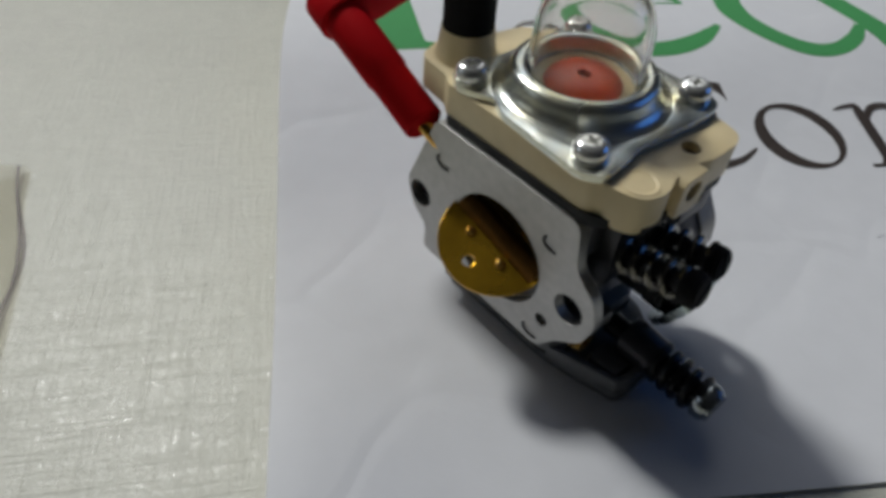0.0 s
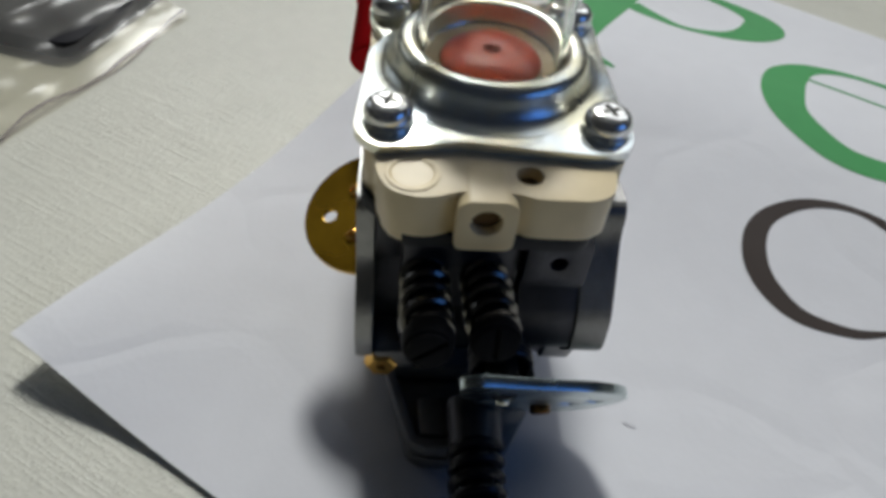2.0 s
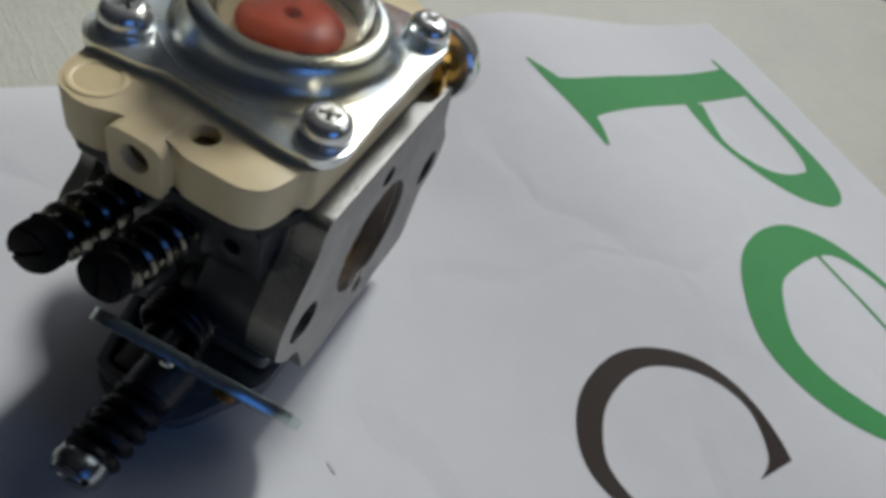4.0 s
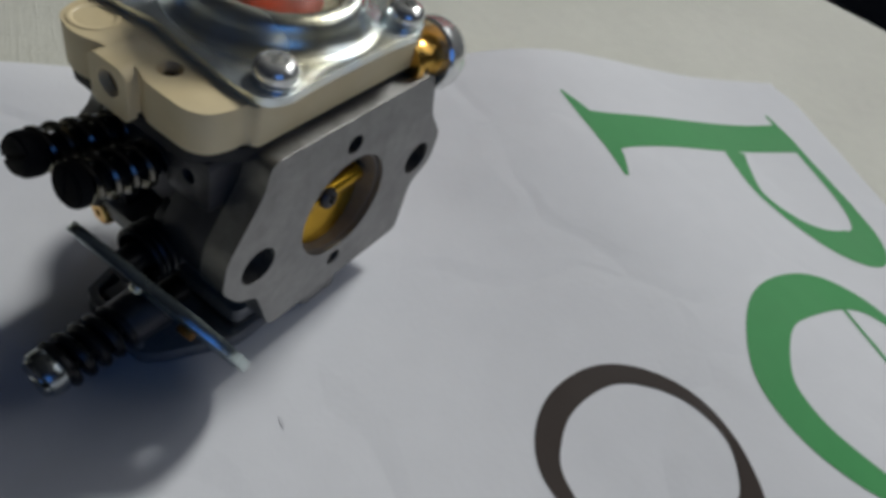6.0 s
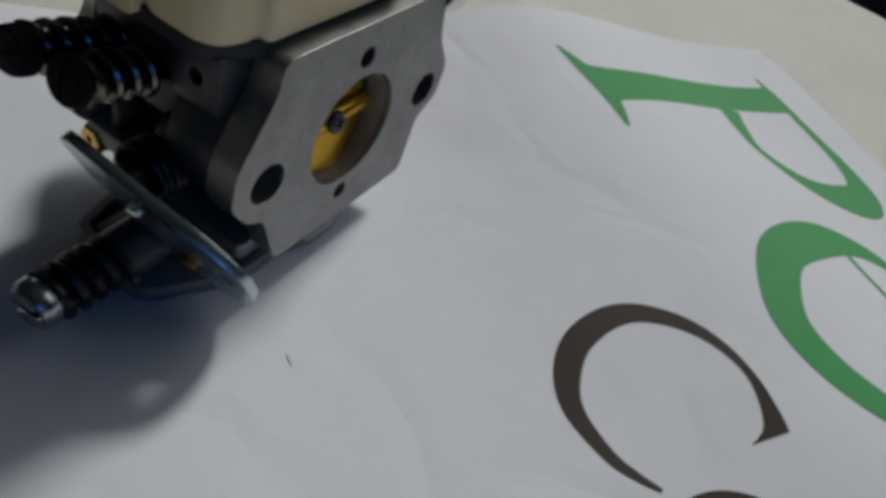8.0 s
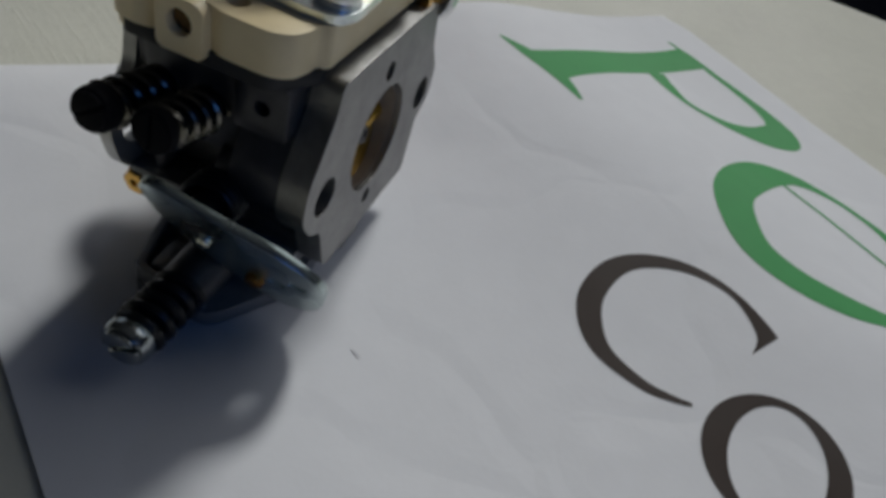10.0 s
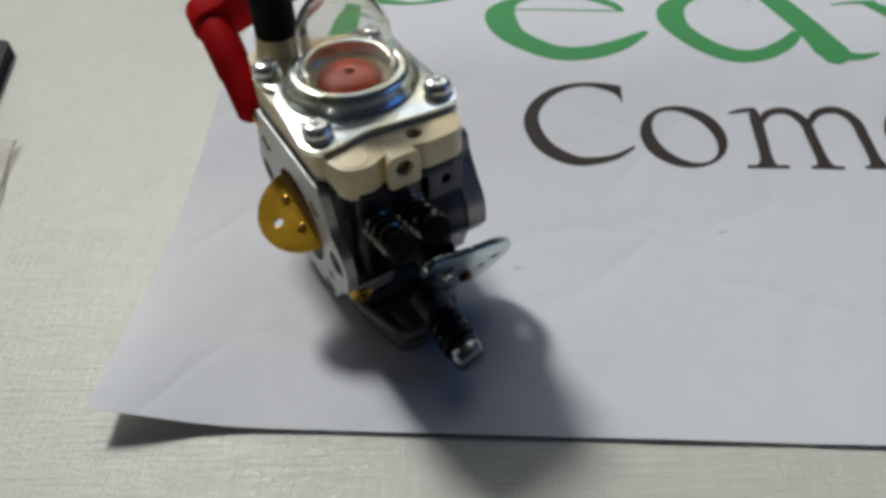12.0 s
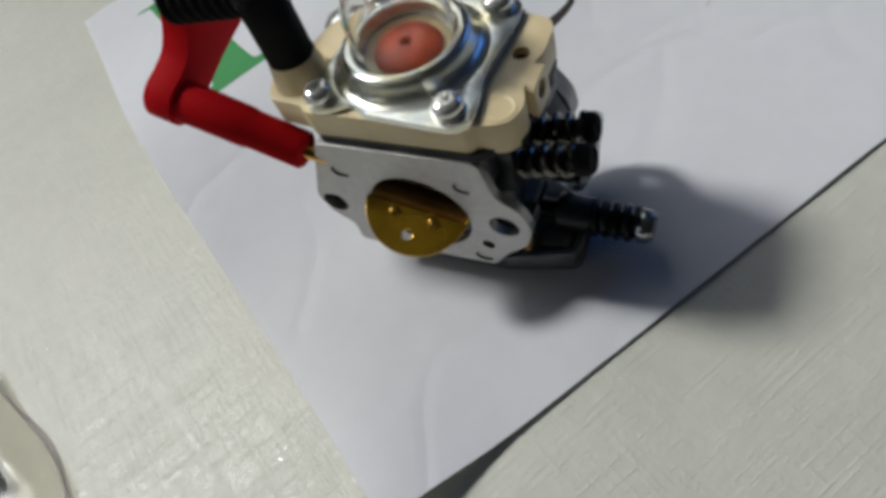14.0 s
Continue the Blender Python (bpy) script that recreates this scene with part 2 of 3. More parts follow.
def solid(name, bm, mat, parent=None, label="", smooth=40):
    """One mesh object out of a bmesh in millimetres."""
    bmesh.ops.recalc_face_normals(bm, faces=bm.faces)
    bm.normal_update()
    if any(e.is_boundary for e in bm.edges) and sum(f.normal.z for f in bm.faces) < 0:
        bmesh.ops.reverse_faces(bm, faces=bm.faces)
    bmesh.ops.scale(bm, vec=(MM, MM, MM), verts=bm.verts)
    me = bpy.data.meshes.new(name)
    bm.to_mesh(me)
    bm.free()
    me.materials.append(mat)
    if smooth:
        for p in me.polygons:
            p.use_smooth = True
        me.set_sharp_from_angle(angle=radians(smooth))
    ob = new(name, me)
    if parent:
        ob.parent = parent
    if label:
        tagged(ob, label)
    return ob


def part(name, bm, mat, parent, label="", smooth=40):
    return solid(name, bm, mat, parent, label, smooth)


def bevel_all(bm, r, seg=2, angle=35):
    edges = [e for e in bm.edges if len(e.link_faces) == 2 and e.calc_face_angle(0) > radians(angle)]
    if r and edges:
        bmesh.ops.bevel(bm, geom=edges, offset=r, segments=seg, affect="EDGES", profile=0.5, clamp_overlap=True)


def block(x0, x1, y0, y1, z0, z1, r=0.4, seg=2):
    bm = bmesh.new()
    bmesh.ops.create_cube(bm, size=1)
    for v in bm.verts:
        v.co = Vector((x0 + (v.co.x + 0.5) * (x1 - x0), y0 + (v.co.y + 0.5) * (y1 - y0), z0 + (v.co.z + 0.5) * (z1 - z0)))
    bevel_all(bm, r, seg)
    return bm


def ring_points(cx, cy, r, n=32, r2=None, turn=0.0):
    r2 = r2 or r
    c, s = math.cos(turn), math.sin(turn)
    return [(cx + r * math.cos(a) * c - r2 * math.sin(a) * s, cy + r * math.cos(a) * s + r2 * math.sin(a) * c) for a in (2 * math.pi * k / n for k in range(n))]


def rounded(points, r, n=5):
    """A polygon whose corners are rounded by r."""
    out, count = [], len(points)
    for k in range(count):
        p, a, b = Vector(points[k]), Vector(points[k - 1]), Vector(points[(k + 1) % count])
        u, v = (a - p), (b - p)
        d = min(r, u.length * 0.45, v.length * 0.45)
        s, e = p + u.normalized() * d, p + v.normalized() * d
        for j in range(n + 1):
            t = j / n
            out.append(tuple(s * (1 - t) ** 2 + p * 2 * t * (1 - t) + e * t * t))
    return out


def plate(outer, holes, z0, z1, bevel=0.25, seg=2):
    """A flat plate from an outline and the outlines of its holes, from z0 to z1."""
    bm = bmesh.new()
    edges = []
    for loop in (outer, *holes):
        vs = [bm.verts.new((x, y, z0)) for x, y in loop]
        edges += [bm.edges.new((vs[k], vs[(k + 1) % len(vs)])) for k in range(len(vs))]
    bmesh.ops.triangle_fill(bm, use_beauty=True, use_dissolve=False, edges=edges)
    grown = bmesh.ops.extrude_face_region(bm, geom=list(bm.faces))
    bmesh.ops.translate(bm, vec=(0, 0, z1 - z0), verts=[g for g in grown["geom"] if isinstance(g, bmesh.types.BMVert)])
    bmesh.ops.recalc_face_normals(bm, faces=bm.faces)
    bevel_all(bm, bevel, seg, 50)
    return bm


def upright(bm, y):
    """Turns a plate drawn in x, z so that it stands with its thickness along y, starting at y."""
    for v in bm.verts:
        v.co = Vector((v.co.x, v.co.z + y, v.co.y))
    return bm


def sideways(bm, x):
    """Turns a plate drawn in y, z so that its thickness runs along x, starting at x."""
    for v in bm.verts:
        v.co = Vector((v.co.z + x, v.co.x, v.co.y))
    return bm


def lathe(profile, n=40, closed=False):
    """A body of revolution about z from (radius, height) pairs."""
    bm = bmesh.new()
    rings = []
    for r, z in profile:
        rings.append([bm.verts.new((0, 0, z))] if r < 1e-6 else [bm.verts.new((r * math.cos(2 * math.pi * k / n), r * math.sin(2 * math.pi * k / n), z)) for k in range(n)])
    pairs = list(zip(rings, rings[1:])) + ([(rings[-1], rings[0])] if closed else [])
    for a, b in pairs:
        for k in range(n):
            j = (k + 1) % n
            f = [a[k % len(a)], a[j % len(a)], b[j % len(b)], b[k % len(b)]]
            f = list(dict.fromkeys(f))
            if len(f) > 2:
                bm.faces.new(f)
    return bm


def placed(bm, m):
    bmesh.ops.transform(bm, matrix=m, verts=bm.verts)
    return bm


def along(a, b):
    """The matrix that lays a body drawn up z from 0 onto the line from a to b."""
    a, b = Vector(a), Vector(b)
    return Matrix.Translation(a) @ (b - a).to_track_quat("Z", "Y").to_matrix().to_4x4()


def rod(a, b, r, r2=None, n=24, bevel=0.2):
    length, r2 = (Vector(b) - Vector(a)).length, r2 or r
    return placed(lathe([(0, 0), (r - bevel, 0), (r, bevel), (r2, length - bevel), (r2 - bevel, length), (0, length)], n), along(a, b))


def sweep(points, radii, n=10):
    """A round tube along points, closed at both ends."""
    bm = bmesh.new()
    pts = [Vector(p) for p in points]
    rings, up = [], Vector((0.3, 0.2, 0.9))
    for k, p in enumerate(pts):
        d = (pts[min(k + 1, len(pts) - 1)] - pts[max(k - 1, 0)]).normalized()
        up = (up - d * up.dot(d)).normalized()
        side = d.cross(up)
        r = radii[k] if isinstance(radii, (list, tuple)) else radii
        rings.append([bm.verts.new(p + (up * math.cos(2 * math.pi * j / n) + side * math.sin(2 * math.pi * j / n)) * r) for j in range(n)])
    for a, b in zip(rings, rings[1:]):
        for j in range(n):
            bm.faces.new((a[j], a[(j + 1) % n], b[(j + 1) % n], b[j]))
    bm.faces.new(rings[0])
    bm.faces.new(rings[-1])
    return bm


def coil(a, b, r, wire, turns, n=22):
    m, length = along(a, b), (Vector(b) - Vector(a)).length
    total = int(turns * n)
    return sweep([m @ Vector((r * math.cos(2 * math.pi * k / n), r * math.sin(2 * math.pi * k / n), length * k / total)) for k in range(total + 1)], wire, 8)


def spline(points, steps=8):
    """Catmull-Rom through tuples of any length."""
    pts = [points[0], *points, points[-1]]
    out = []
    for k in range(1, len(pts) - 2):
        for j in range(steps):
            t = j / steps
            out.append(tuple(0.5 * (2 * q + (r - p) * t + (2 * p - 5 * q + 4 * r - s) * t * t + (3 * q - p - 3 * r + s) * t ** 3) for p, q, r, s in zip(*pts[k - 1 : k + 3])))
    out.append(tuple(points[-1]))
    return out


# ---- the room that closes the place: unseen walls and ceiling shape the light ----
def wall(name, x0, x1, y0, y1, z0, z1, mat, label, category):
    return tagged(solid(name, block(x0, x1, y0, y1, z0, z1, 0), mat, None, "", 0), label, category, kind="structure")


Z_TABLE = -0.7
R_X0, R_X1, R_Y0, R_Y1, R_Z0, R_Z1 = -2200, 1800, -1800, 1300, -750, 2200
wall("floor", R_X0, R_X1, R_Y0, R_Y1, R_Z0 - 50, R_Z0, FLOOR, "dark plain floor far below the table", "floor")
wall("ceiling", R_X0, R_X1, R_Y0, R_Y1, R_Z1, R_Z1 + 50, CEIL, "unseen ceiling, darkened to limit bounced light", "ceiling")
wall("wall_south", R_X0, R_X1, R_Y0 - 100, R_Y0, R_Z0, R_Z1, WALL, "unseen plain wall, darkened to limit bounced light", "wall")


def wall_with_window(name, flat, at, hole, side):
    u0, u1, w0, w1 = flat
    bm = plate([(u0, w0), (u1, w0), (u1, w1), (u0, w1)], [[(hole[0], hole[2]), (hole[1], hole[2]), (hole[1], hole[3]), (hole[0], hole[3])]], 0, 100, 0)
    bm = upright(bm, at) if side == "y" else sideways(bm, at)
    return tagged(solid(name, bm, WALL, None, "", 0), "unseen darkened wall with a window opening", "wall", kind="structure")


wall_with_window("wall_north", (R_X0, R_X1, R_Z0, R_Z1), R_Y1, (-1740, 900, 680, 2120), "y")
# West opening is unseen, cut only for the fill lamp.
wall_with_window("wall_west", (R_Y0, R_Y1, R_Z0, R_Z1), R_X0 - 100, (-200, 900, 400, 1300), "x")
wall_with_window("wall_east", (R_Y0, R_Y1, R_Z0, R_Z1), R_X1, (-560, 560, 280, 1220), "x")

# ---- table ----
table = tagged(new("table"), "white table with an embossed fibre-patterned top", "table")
table.matrix_world = pose(0, 0, 0, 0, 0, 28.6)
part("tabletop", placed(block(-620, 640, -520, 265, -25, 0, 1.5), Matrix.Translation((0, 0, Z_TABLE))), TABLE, table, "off-white embossed laminate top")
for lx, ly in ((-580, -480), (600, -480), (-580, 225), (600, 225)):
    part("leg", block(lx - 25, lx + 25, ly - 25, ly + 25, R_Z0, Z_TABLE - 25, 2), WALL, table)


# ---- sheet of paper ----
def sheet_height(x, y):
    """The folded sheet bows up behind the carburetor and curls at one corner."""
    h = (6.2 - 0.022 * x) * math.exp(-(((y - 76) / 27) ** 2) / 2)
    h += 4.7 * math.exp(-(((x + 76) / 12) ** 2 + ((y + 35) / 20) ** 2) / 2)
    h += 0.25 * noise.noise((x / 23, y / 31, 0.0)) * min(1, max(0, (abs(y - 5) - 10) / 30))
    h += 0.10 * noise.noise((x / 9, y / 14, 3.0)) * min(1, max(0, (abs(y - 5) - 10) / 30))
    return max(h, Z_TABLE + 0.1)


def sheet_point(u, v):
    """u across, v up the sheet, both 0 to 1."""
    x0 = -74.6 + 1.6 * v + 6.5 * v**3
    y_low = -34.2 - 0.047 * (u * 285)
    y_high = 161 - 17.5 * min(1, u * 2.9) ** 0.8 - 10 * max(0, u - 0.345)
    y_high -= 4.0 * math.exp(-((u / 0.02) ** 2))
    x = x0 + u * (283 - x0 - 72)
    return x, y_low + (y_high - y_low) * v


def build_sheet():
    bm = bmesh.new()
    nu, nv = 150, 110
    top = [[None] * (nv + 1) for _ in range(nu + 1)]
    low = [[None] * (nv + 1) for _ in range(nu + 1)]
    for i in range(nu + 1):
        for j in range(nv + 1):
            x, y = sheet_point(i / nu, j / nv)
            z = sheet_height(x, y)
            top[i][j], low[i][j] = bm.verts.new((x, y, z)), bm.verts.new((x, y, z - 0.1))
    for i in range(nu):
        for j in range(nv):
            bm.faces.new((top[i][j], top[i + 1][j], top[i + 1][j + 1], top[i][j + 1]))
            bm.faces.new((low[i][j], low[i][j + 1], low[i + 1][j + 1], low[i + 1][j]))
    for i in range(nu):
        bm.faces.new((top[i][0], low[i][0], low[i + 1][0], top[i + 1][0]))
        bm.faces.new((top[i][nv], top[i + 1][nv], low[i + 1][nv], low[i][nv]))
    for j in range(nv):
        bm.faces.new((top[0][j], top[0][j + 1], low[0][j + 1], low[0][j]))
        bm.faces.new((top[nu][j], low[nu][j], low[nu][j + 1], top[nu][j + 1]))
    return bm


paper = tagged(new("printed_sheet"), "white paper sheet printed with green and black letters, corner curled", "paper")
part("sheet", build_sheet(), PAPER, paper, "white creased office paper", 60)
LIFT = [0.05]


def stroke(bm, points, steps=8):
    """A pen stroke on the sheet: (x, y, half width) along its middle line."""
    LIFT[0] += 0.004
    line = spline(points, steps)
    rails = []
    for k, (x, y, w) in enumerate(line):
        a, b = line[max(k - 1, 0)], line[min(k + 1, len(line) - 1)]
        d = Vector((b[0] - a[0], b[1] - a[1])).normalized()
        row = []
        for s in (-1, -0.5, 0, 0.5, 1):
            px, py = x - d.y * w * s, y + d.x * w * s
            row.append(bm.verts.new((px, py, sheet_height(px, py) + LIFT[0])))
        rails.append(row)
    for a, b in zip(rails, rails[1:]):
        for k in range(4):
            bm.faces.new((a[k], a[k + 1], b[k + 1], b[k]))


def letter(name, strokes, mat, label):
    bm = bmesh.new()
    for s in strokes:
        stroke(bm, s)
    for f in bm.faces:
        if f.normal.z < 0:
            f.normal_flip()
    return part(name, bm, mat, paper, label, 0)


def bowl_letter(name, outer, inner, mat, label):
    """A round letter between two ellipses: (x, y, radius, radius, turn)."""
    bm = bmesh.new()
    n = 64
    a, b = ring_points(*outer[:3], n, outer[3], outer[4]), ring_points(*inner[:3], n, inner[3], inner[4])
    rows = []
    for s in (0, 0.34, 0.67, 1):
        rows.append([bm.verts.new((p[0] + (q[0] - p[0]) * s, p[1] + (q[1] - p[1]) * s, sheet_height(p[0] + (q[0] - p[0]) * s, p[1] + (q[1] - p[1]) * s) + 0.06)) for p, q in zip(a, b)])
    for r0, r1 in zip(rows, rows[1:]):
        for k in range(n):
            bm.faces.new((r0[k], r0[(k + 1) % n], r1[(k + 1) % n], r1[k]))
    return part(name, bm, mat, paper, label, 0)



def band_letter(name, outer, inner, mat, label):
    """A letter drawn as the band between two edge curves."""
    bm = bmesh.new()
    rows = []
    for p, q in zip(spline(outer, 8), spline(inner, 8)):
        row = []
        for s in (0, 0.34, 0.67, 1):
            x, y = p[0] + (q[0] - p[0]) * s, p[1] + (q[1] - p[1]) * s
            row.append(bm.verts.new((x, y, sheet_height(x, y) + 0.06)))
        rows.append(row)
    for a, b in zip(rows, rows[1:]):
        for k in range(3):
            bm.faces.new((a[k], a[k + 1], b[k + 1], b[k]))
    return part(name, bm, mat, paper, label, 0)


letter("letter_p", [
    [(-44.1, 75.6, 7.3), (-44.0, 79, 6.1), (-43.8, 86, 5.4), (-43.7, 110, 5.3), (-43.5, 128, 5.1), (-43.2, 140.4, 5.4)],
    [(-57.5, 74.9, 0.3), (-50, 76.6, 1.8), (-44, 77.2, 2.1), (-37, 76.7, 1.6), (-30.5, 75.2, 0.4)],
    [(-52.6, 141.2, 0.4), (-44, 140.4, 1.2), (-36, 139.3, 1.3), (-20, 137.2, 1.9), (-11, 134, 3.4), (-7, 128.5, 5.4), (-9, 121, 4.2), (-15, 114.6, 2.0), (-24, 110.6, 1.2), (-33, 112.8, 2.4), (-39, 115.5, 3.2)],
], INK_GREEN, "green printed capital letter")
letter("letter_e", [
    [(38.8, 100.8, 0.9), (36.4, 107, 2.0), (30, 113, 2.0), (22, 115, 1.1), (13, 114, 1.3), (6.2, 110, 2.5), (2.5, 103, 4.2), (2.1, 94, 4.7), (4.0, 85, 4.3), (9.2, 78.3, 3.9), (16.4, 73.6, 3.5), (25, 73.6, 3.2), (33, 77, 2.8), (39.5, 82.2, 1.7), (42.7, 85.4, 0.8)],
    [(5, 103.6, 0.55), (22, 102.2, 0.55), (39.5, 100.7, 0.55)],
], INK_GREEN, "green printed small letter")
letter("letter_a", [
    [(80, 108, 1.0), (73, 113.4, 1.3), (63, 111.2, 2.0), (55.5, 105, 3.5), (52.2, 96, 4.1), (52.3, 87, 3.8), (56, 78, 3.6), (63, 71.8, 3.4), (71, 71.8, 2.6), (79, 77, 2.2), (85, 84, 1.4)],
    [(82.5, 124.5, 2.2), (84.8, 117, 4.2), (86.4, 108, 4.3), (87.9, 95, 4.3), (89.6, 80, 4.3), (90.2, 72, 4.6), (88.4, 67.2, 1.4)],
    [(88, 74, 3.0), (92, 71.2, 2.6), (97, 70.2, 1.5), (102.4, 71.7, 0.4)],
    [(72.6, 126.2, 0.4), (79, 125.4, 1.0), (85, 123.4, 2.0)],
], INK_GREEN, "green printed small letter")
letter("letter_y", [
    [(102, 102.4, 0.4), (109, 103.8, 1.0), (116, 103, 2.2)],
    [(113, 104, 2.2), (117, 95, 3.3), (122, 83, 3.3), (126, 73, 2.4)],
    [(126, 73, 1.2), (133, 88, 1.2), (139, 103, 1.2)],
], INK_GREEN, "green printed small letter")
band_letter("letter_c",
    [(30.7, 58.5), (27.4, 59.5), (22.3, 60.2), (16.2, 59.4), (10.7, 56.4), (6.2, 50.8), (4.8, 44.5), (6.8, 37.3), (11.4, 32.4), (17.3, 30.4), (24.6, 31.9), (28.4, 34.2), (30.8, 36.4)],
    [(30.2, 52.0), (28.4, 55.8), (22.4, 58.6), (16.7, 57.6), (12.3, 54.4), (9.1, 49.4), (8.7, 44.6), (10.5, 39.1), (13.7, 35.5), (17.9, 33.3), (24.1, 33.7), (27.8, 35.3), (30.4, 36.9)], INK_BLACK, "dark printed capital letter")
bowl_letter("letter_o", (42.8, 39.9, 10.2, 10.8, 0), (43.05, 39.8, 6.7, 9.5, radians(22)), INK_BLACK, "dark printed round letter")
letter("letter_m", [
    [(62, 49.6, 0.5), (61.7, 46, 1.4), (61, 38.8, 1.45), (60.2, 31.5, 1.5), (59.8, 28.8, 2.6)],
    [(55.6, 47.7, 0.3), (59, 48.6, 0.7), (62, 48.9, 0.8)], [(55, 29, 0.5), (60, 28.8, 0.5), (64.5, 28.6, 0.5)],
    [(61.8, 43.4, 0.7), (65.5, 47.6, 1.0), (70.2, 48, 1.3), (73, 44, 1.4), (73, 38.6, 1.35), (72.8, 31, 1.4), (72.8, 28.5, 2.2)], [(69.5, 28.4, 0.5), (73, 28.2, 0.5), (76.8, 27.9, 0.5)],
    [(73.6, 43.2, 0.7), (77.5, 47.4, 1.0), (82.4, 48, 1.3), (85.1, 44, 1.4), (85.1, 38.4, 1.4), (84.8, 31, 1.4), (84.8, 28.2, 2.2)], [(81.5, 28, 0.5), (85, 27.8, 0.5), (89, 27.5, 0.5)],
], INK_BLACK, "dark printed small letter")
for sx, sy, turn in ((0, 0, 0.1), (44, 9, 0.2)):
    dx, dy = 0.9 * math.cos(turn), 0.9 * math.sin(turn)
    letter("pencil_tick", [[(sx - dx, sy - dy, 0.1), (sx, sy, 0.14), (sx + dx, sy + dy, 0.1)]], GRAPHITE, "faint grey pencil tick")
letter("letter_e", [
    [(106, 39.8, 0.5), (105, 45, 1.2), (100, 48.2, 0.9), (95, 45.4, 1.3), (92.4, 39, 1.9), (93.4, 32.6, 1.8), (98, 28.7, 1.3), (103, 28.9, 0.8), (106.8, 30.3, 0.3)],
    [(93, 39.9, 0.35), (106.4, 39.6, 0.35)],
], INK_BLACK, "dark printed small letter")

letter("letter_stroke", [[(108.2, 22.0, 0.4), (111.5, 22.2, 1.4), (112.6, 27.0, 1.4), (114.0, 36.0, 1.4), (115.2, 46.0, 1.4), (113.0, 47.4, 0.6), (110.6, 46.6, 0.3)], [(107.6, 21.9, 0.5), (112, 21.7, 0.5), (117, 21.4, 0.5)]], INK_BLACK, "dark printed small letter")

# ---- carburetor ----
carb = tagged(new("carburetor"), "small aluminium carburetor with primer bulb and red lever on paper", "carburetor")
carb.matrix_world = pose(-0.0289, 0.0046, 0.0003, 0, 0, -58.6)

BORE_E, BORE_R = (0.7, 20.5), (1.7, 19.8)
engine_outline = rounded([(14.8, 35.2), (15.6, 31.5), (20.4, 24.0), (21.0, 19.5), (18.4, 15.8), (15.6, 14.6), (12.8, 6.0), (-14.5, 6.0), (-15.6, 15.2), (-19.6, 17.5), (-20.2, 22.5), (-16.4, 27.5), (-14.0, 35.2)], 1.4)
rear_outline = rounded([(14.8, 34.6), (16.0, 27.2), (19.6, 24.4), (21.0, 20.2), (19.6, 15.3), (15.6, 11.9), (12.5, 7.4), (-14.4, 7.4), (-14.0, 12.4), (-17.5, 15.4), (-18.9, 19.8), (-16.6, 25.2), (-12.6, 34.6)], 1.4)
body_section = rounded([(13.5, 34.8), (13.5, 9), (11, 5.2), (-12, 5.2), (-12.5, 12), (-12.5, 34.8)], 1.0)
# Body colour is darkened for shade; the casting itself is lighter grey.
part("body_casting", upright(plate(body_section, [ring_points(1.2, 20.0, 7.7, 40)], 0, 21.8, 0.3), -12.2), ALU_SHADE, carb, "grey cast aluminium body")
part("engine_flange", upright(plate(engine_outline, [ring_points(*BORE_E, 7.7, 48), ring_points(15.6, 20.2, 2.6, 24), ring_points(-15.2, 20.1, 2.6, 24), ring_points(0.9, 30.8, 1.35, 18), ring_points(0.9, 10.7, 1.25, 18)], 0, 3.7, 0.3), 9.5), ALU, carb, "machined aluminium mounting flange", 22)
part("air_flange", upright(plate(rear_outline, [ring_points(*BORE_R, 8.9, 48), ring_points(16.3, 19.7, 2.5, 24), ring_points(-15.6, 18.5, 2.4, 24), ring_points(12.4, 13.6, 1.1, 16)], 0, 1.8, 0.3), -14.0), ALU_LIT, carb, "aluminium air-side flange in a lit tone", 22)
# needle tower, pads and bosses on the adjusting side, mostly in the shaded tone
part("needle_tower", block(13.0, 18.0, -9.4, 2.8, 22.5, 34.6, 0.8), ALU_SHADE, carb, "grey cast boss for the needles")
part("tower_web", block(13.0, 17.2, -9.4, -7.9, 12.6, 23.4, 0.5), ALU_SHADE, carb, "grey cast web under the needle boss")
part("pocket_roof", block(13.0, 15.6, -12.15, -9.0, 27.6, 34.4, 0.6), ALU_SHADE, carb, "grey cast shoulder over a dark pocket")
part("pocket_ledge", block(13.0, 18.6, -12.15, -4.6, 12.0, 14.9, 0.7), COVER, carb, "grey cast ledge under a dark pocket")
part("side_pad", sideways(plate(rounded([(2.9, 28.0), (9.3, 28.0), (9.3, 34.5), (2.9, 34.5)], 0.8), [ring_points(6.2, 31.3, 0.95, 16)], 0, 6.0, 0.3), 13.3), ALU_SHADE, carb, "raised cast pad with a small hole")
part("side_web", block(13.0, 15.0, 1.5, 9.6, 15.0, 28.0, 0.8), ALU_SHADE, carb)
part("side_face", upright(plate(rounded([(13.0, 34.2), (15.0, 34.2), (15.8, 31.2), (20.1, 23.8), (20.7, 19.5), (18.2, 16.1), (15.2, 14.8), (13.0, 14.8)], 1.2), [], 0, 6.5, 0.5), 3.1), ALU_SHADE, carb, "grey cast side face sweeping out to the bolt ear")
part("shaft_boss", rod((12.5, 2.0, 18.0), (20.0, 2.0, 18.0), 3.6, 3.3), ALU_DEEP_SHADE, carb)
